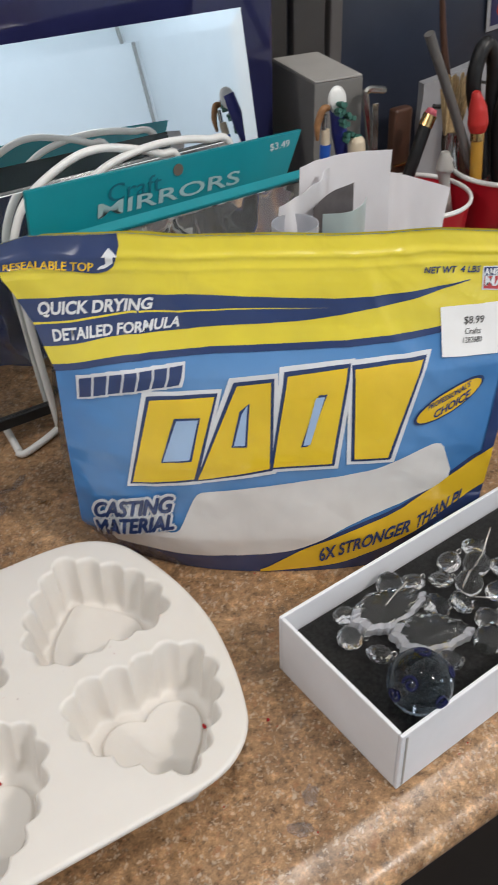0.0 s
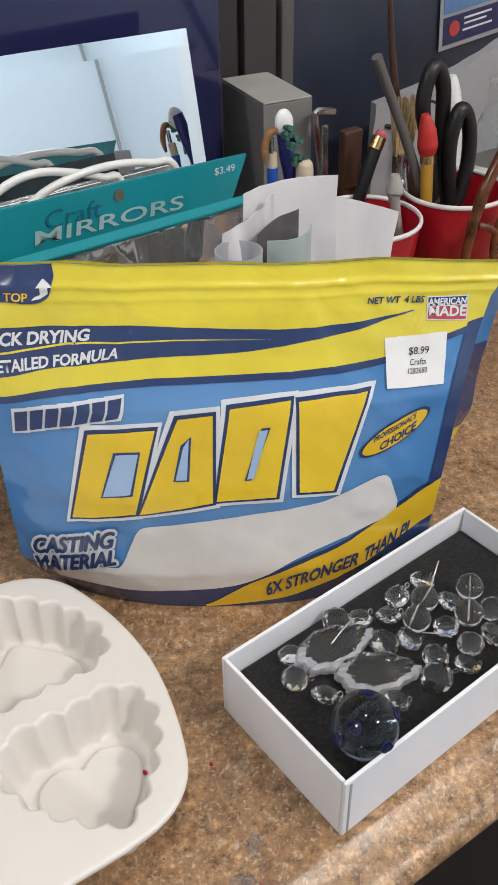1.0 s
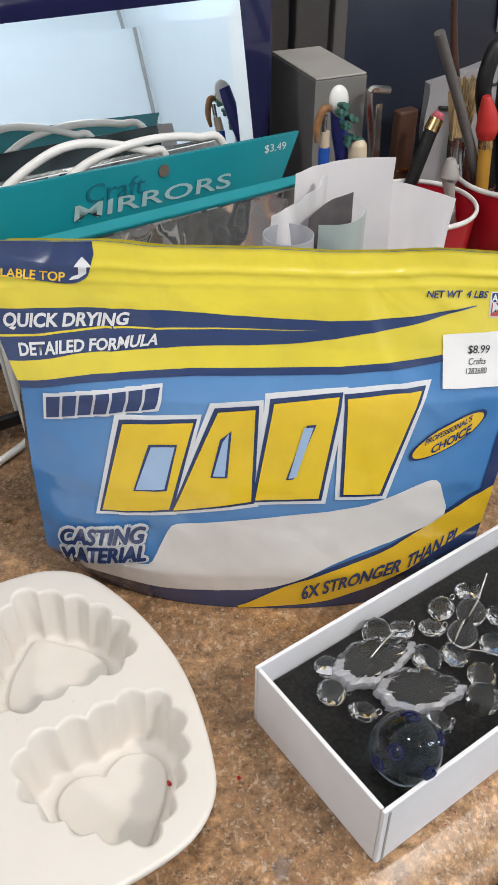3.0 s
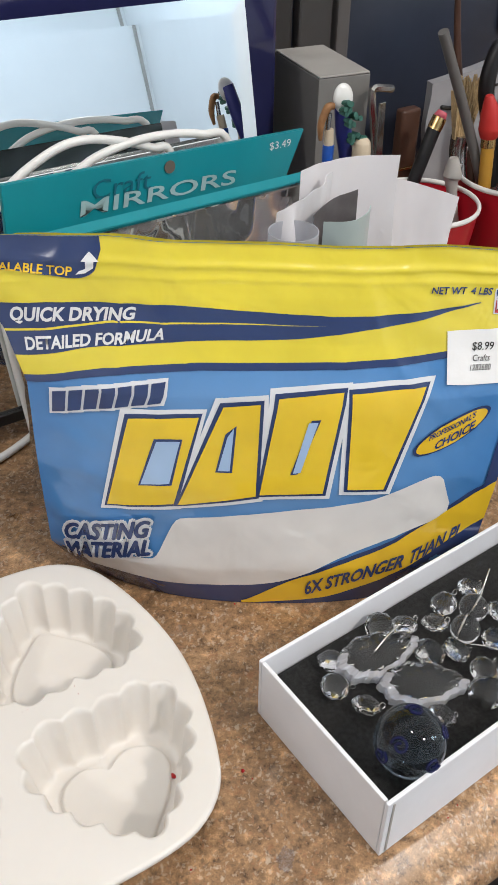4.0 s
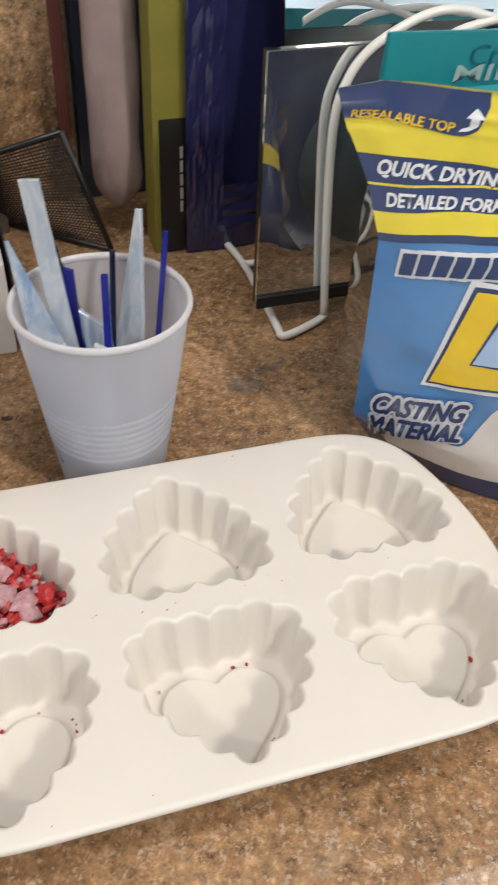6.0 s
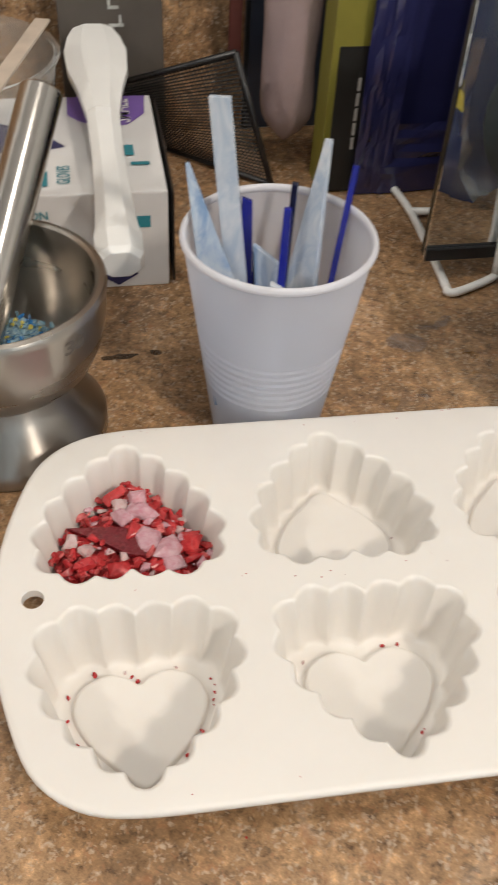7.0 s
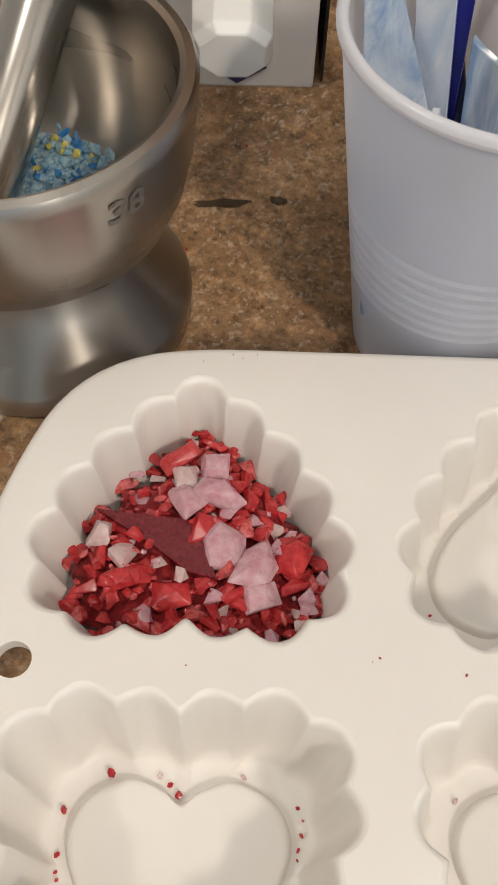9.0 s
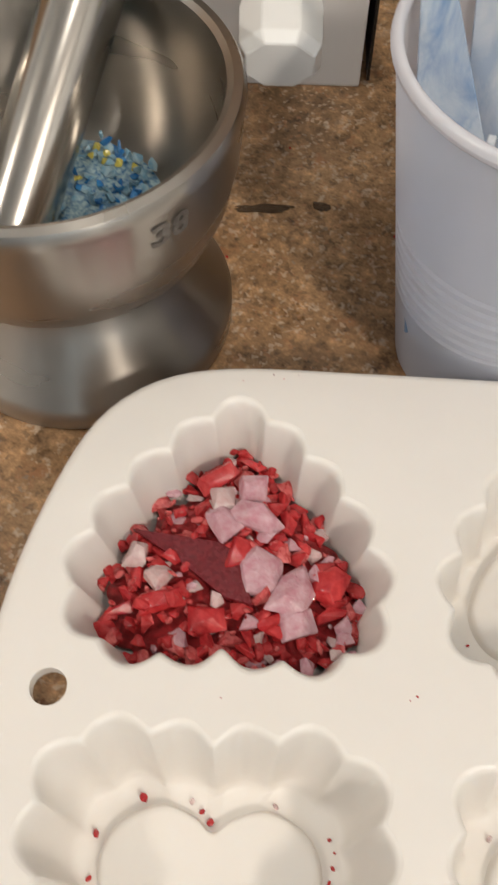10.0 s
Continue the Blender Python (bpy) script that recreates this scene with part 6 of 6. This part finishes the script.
paper("photo_print", (0.066, 0.612, 0.001), (0.096, 0.632, 0.001), (0.0930, 0.6300, 0.1985), (0.0660, 0.6125, 0.1890), 0.004, M_PHOTO, "dark grey curled photo print among white papers", 0.001)
paper("green_sheet", (0.070, 0.606, 0.001), (0.100, 0.626, 0.001), (0.1010, 0.6270, 0.1900), (0.0720, 0.6080, 0.1870), -0.010, M_PALEP, "pale green curled sheet among white papers", 0.001)
roll = lathe([(0.0136, 0.0), (0.0142, 0.0), (0.0150, 0.186), (0.0144, 0.186), (0.0136, 0.0)], 36, None, pose(0.0540, 0.5960, 0.0005))
tagged(part("rolled_sheet", roll, M_WRAP, smooth=True), "rolled frosted white sheet standing on end", "paper roll", "papers behind the pouch")


# ---- behind: paper sack, sign, bottle, glasses, dark columns ----
M_SACK = plain("grey_white_sack", (0.36, 0.36, 0.38), 0.4, vary=0.1, scale=15)


def paper_sack():
    m = COUNTER @ Matrix.Translation((0.820, 0.765, 0))
    th = empty("paper_sack", m, "white printed paper sack standing against the wall", "sack")

    def at(s, q):
        x = -0.085 + 0.19 * s
        z = (0.142 + 0.040 * s) * q
        return Vector((x + 0.004 * noise.noise((s * 4, q * 5, 1)), -0.012 * math.sin(math.pi * s) - 0.004 * abs(noise.noise((s * 6, q * 6, 4))), z + 0.0005))
    bm = sheet(at, 20, 16)
    bmesh.ops.recalc_face_normals(bm, faces=bm.faces)
    bmesh.ops.solidify(bm, geom=list(bm.faces), thickness=-0.012)
    part("body", bm, M_SACK, th, "", True)
    pts = [(-0.078, -0.018, 0.120), (-0.060, -0.020, 0.118), (-0.045, -0.022, 0.130), (-0.036, -0.022, 0.126), (-0.024, -0.022, 0.137), (-0.010, -0.023, 0.134), (0.002, -0.023, 0.146), (0.012, -0.022, 0.143), (0.024, -0.021, 0.156)]
    part("script_bar", tube(pts, 0.0022, 6), M_INK, th, "black printed script stroke", "all")
    part("red_corner", box(0.030, 0.002, 0.018, (0.086, -0.0085, 0.155)), M_REDR, th, "red printed corner")
    part("red_bar", box(0.006, 0.002, 0.026, (0.050, -0.0160, 0.078)), M_REDR, th, "red printed bar")
    return th


paper_sack()


def wall_sign():
    m = COUNTER @ Matrix.Translation((0.990, 0.8375, 0.160)) @ pose(0, 0, 0, 0, -5, 0)
    th = empty("wall_sign", m, "blue and white printed notice on the wall panel", "sign")
    part("sheet", box(0.180, 0.0016, 0.120, (0, 0, 0), 0.0006, 1), M_SACK, th)
    part("blue_field", box(0.170, 0.0008, 0.074, (0, -0.0013, 0.040)), plain("sign_blue", (0.12, 0.22, 0.44), 0.4), th, "blue printed field")
    part("navy_field", box(0.170, 0.0008, 0.030, (0, -0.0013, 0.006)), M_NAVYP, th, "navy printed field")
    part("emblem", lathe([(0.0, 0.0), (0.0085, 0.0), (0.0085, 0.0008), (0.0, 0.0008)], 20, None, pose(-0.068, -0.0017, 0.022, 90, 0, 0)), M_BADGE, th, "red and white emblem")
    for k, (x, z, w) in enumerate(((-0.030, 0.029, 0.045), (-0.034, 0.023, 0.036), (-0.030, 0.016, 0.048), (0.040, 0.012, 0.050), (-0.010, 0.058, 0.110), (-0.020, 0.068, 0.090), (0.0, 0.078, 0.120), (-0.030, 0.094, 0.050))):
        part("printed_bar", box(w, 0.0006, 0.0022 if k < 7 else 0.008, (x, -0.0019, z)), M_FWHITE if k < 4 else M_NAVYP, th)
    return th


wall_sign()
t = empty("plastic_bottle", pose(0.345, 1.000, 0.0005, 0, -8, 0), "clear plastic bottle with a white label", "bottle")
part("body", lathe([(0.0, 0.0), (0.026, 0.0), (0.028, 0.003), (0.028, 0.110), (0.022, 0.135), (0.011, 0.155), (0.011, 0.175), (0.0105, 0.175), (0.0105, 0.155), (0.0215, 0.134), (0.0275, 0.109), (0.0275, 0.003), (0.0, 0.0015)], 40), M_CLEARPL, t, smooth=True)
part("label", lathe([(0.0283, 0.050), (0.0284, 0.050), (0.0284, 0.095), (0.0283, 0.095)], 40), M_LABEL, t, "white label band", "all")
M_TORT = plain("tortoiseshell_plastic", (0.13, 0.040, 0.012), 0.2, vary=0.7, scale=70, coat=0.4, bump=0)
t = empty("sunglasses", Matrix(), "brown tortoiseshell glasses leaning on a red cup", "glasses")
part("temple", tube([(0.2360, 0.7520, 0.0040), (0.2400, 0.7540, 0.100), (0.2480, 0.7590, 0.150), (0.2620, 0.7680, 0.182)], [0.003, 0.004, 0.005, 0.005], 8), M_TORT, t, "tortoiseshell temple", "all")
ringp = [Vector((0.2860, 0.7760, 0.110)) + Vector((CU * 0.026 * math.cos(a), SU * 0.026 * math.cos(a), 0.036 * math.sin(a))) for a in np.linspace(0, 6.28318531, 15)]
part("lens_rim", tube(ringp, 0.0030, 8, smooth_steps=3), M_TORT, t, "tortoiseshell lens rim", "all")
part("lens", lathe([(0.0, -0.0006), (0.0255, -0.0006), (0.0255, 0.0006), (0.0, 0.0006)], 30, None, Matrix.Translation((0.2860, 0.7760, 0.110)) @ pose(0, 0, 0, 0, 0, YAW) @ pose(0, 0, 0, 90, 0, 0) @ Matrix.Diagonal((1, 1.38, 1, 1))), glass("amber_lens", (0.55, 0.25, 0.15), 0.0, 1.2, 0.9), t, "amber lens", True)
part("bridge", tube([(0.2640, 0.7620, 0.120), (0.2560, 0.7570, 0.126), (0.2480, 0.7560, 0.128)], 0.0028, 8), M_TORT, t, "", "all")
for k, (a, w, c) in enumerate(((0.585, 0.060, 0.035), (0.640, 0.040, 0.060), (0.672, 0.016, 0.12))):
    slab("wall_column", a - w / 2, a + w / 2, 0.832 - 0.003 * k, 0.8405, 0.0, 0.9, plain("dark_column_paint", (c, c * 0.93, c * 0.9), 0.45, vary=0.15, scale=10), "dark grey-brown upright strip on the wall panel", "wall strip", bevel=0.003)


# ---- marks on the counter ----
def smear(name, x, y, sx, sy, yaw, mat, label, seed):
    """A thin dried spill with a ragged outline."""
    rnd = random.Random(seed)
    pts = []
    for k in range(28):
        a = 6.28318531 * k / 28
        r = 1 + 0.45 * noise.noise((math.cos(a) * 1.7, math.sin(a) * 1.7, seed * 3.3)) + rnd.uniform(-0.08, 0.08)
        pts.append((math.cos(a) * sx * r, math.sin(a) * sy * r))
    return tagged(part(name, prism(pts, 0.00005, 0.00035), mat, m=pose(x, y, 0, 0, 0, yaw)), label, "stain", kind="stuff")


M_SPILL = milky("brown_spill", (0.115, 0.075, 0.046), 0.5, 0.1)
M_DUST = milky("white_dried_glue", (0.52, 0.51, 0.48), 0.92, 0.2)
smear("dark_spill", -0.318, 0.448, 0.012, 0.0022, 35, M_SPILL, "dark brown dried spill on the countertop", 1)
smear("dark_spill", -0.300, 0.462, 0.0035, 0.0022, 10, M_SPILL, "small dark brown dried spill on the countertop", 2)
for k, (x, y, sx, sy, yaw) in enumerate(((-0.166, 0.540, 0.012, 0.009, 20), (-0.150, 0.572, 0.010, 0.003, 70), (-0.157, 0.561, 0.007, 0.0025, 20), (0.046, 0.300, 0.006, 0.004, 0), (0.052, 0.318, 0.004, 0.006, 0), (-0.142, 0.496, 0.004, 0.0015, 20))):
    smear("glue_smear", x, y, sx, sy, yaw, M_DUST, "pale dried glue smear on the countertop", 10 + k)
chips = bmesh.new()
rc = random.Random(31)
for _ in range(60):
    a, v = rc.uniform(-0.30, 0.42), rc.uniform(0.20, 0.62)
    p = along(a, v, 0.0004)
    bmesh.ops.create_icosphere(chips, subdivisions=1, radius=1, matrix=Matrix.Translation(p) @ pose(0, 0, 0, rc.uniform(0, 90), rc.uniform(0, 90), 0) @ Matrix.Diagonal((rc.uniform(0.0003, 0.0009), 0.0005, 0.0004, 1)))
bmesh.ops.create_icosphere(chips, subdivisions=1, radius=0.0011, matrix=Matrix.Translation((0.031, 0.363, 0.0006)))
tagged(part("red_chips", chips, M_REDO), "tiny red glass chips scattered on the countertop", "crumbs", kind="stuff")
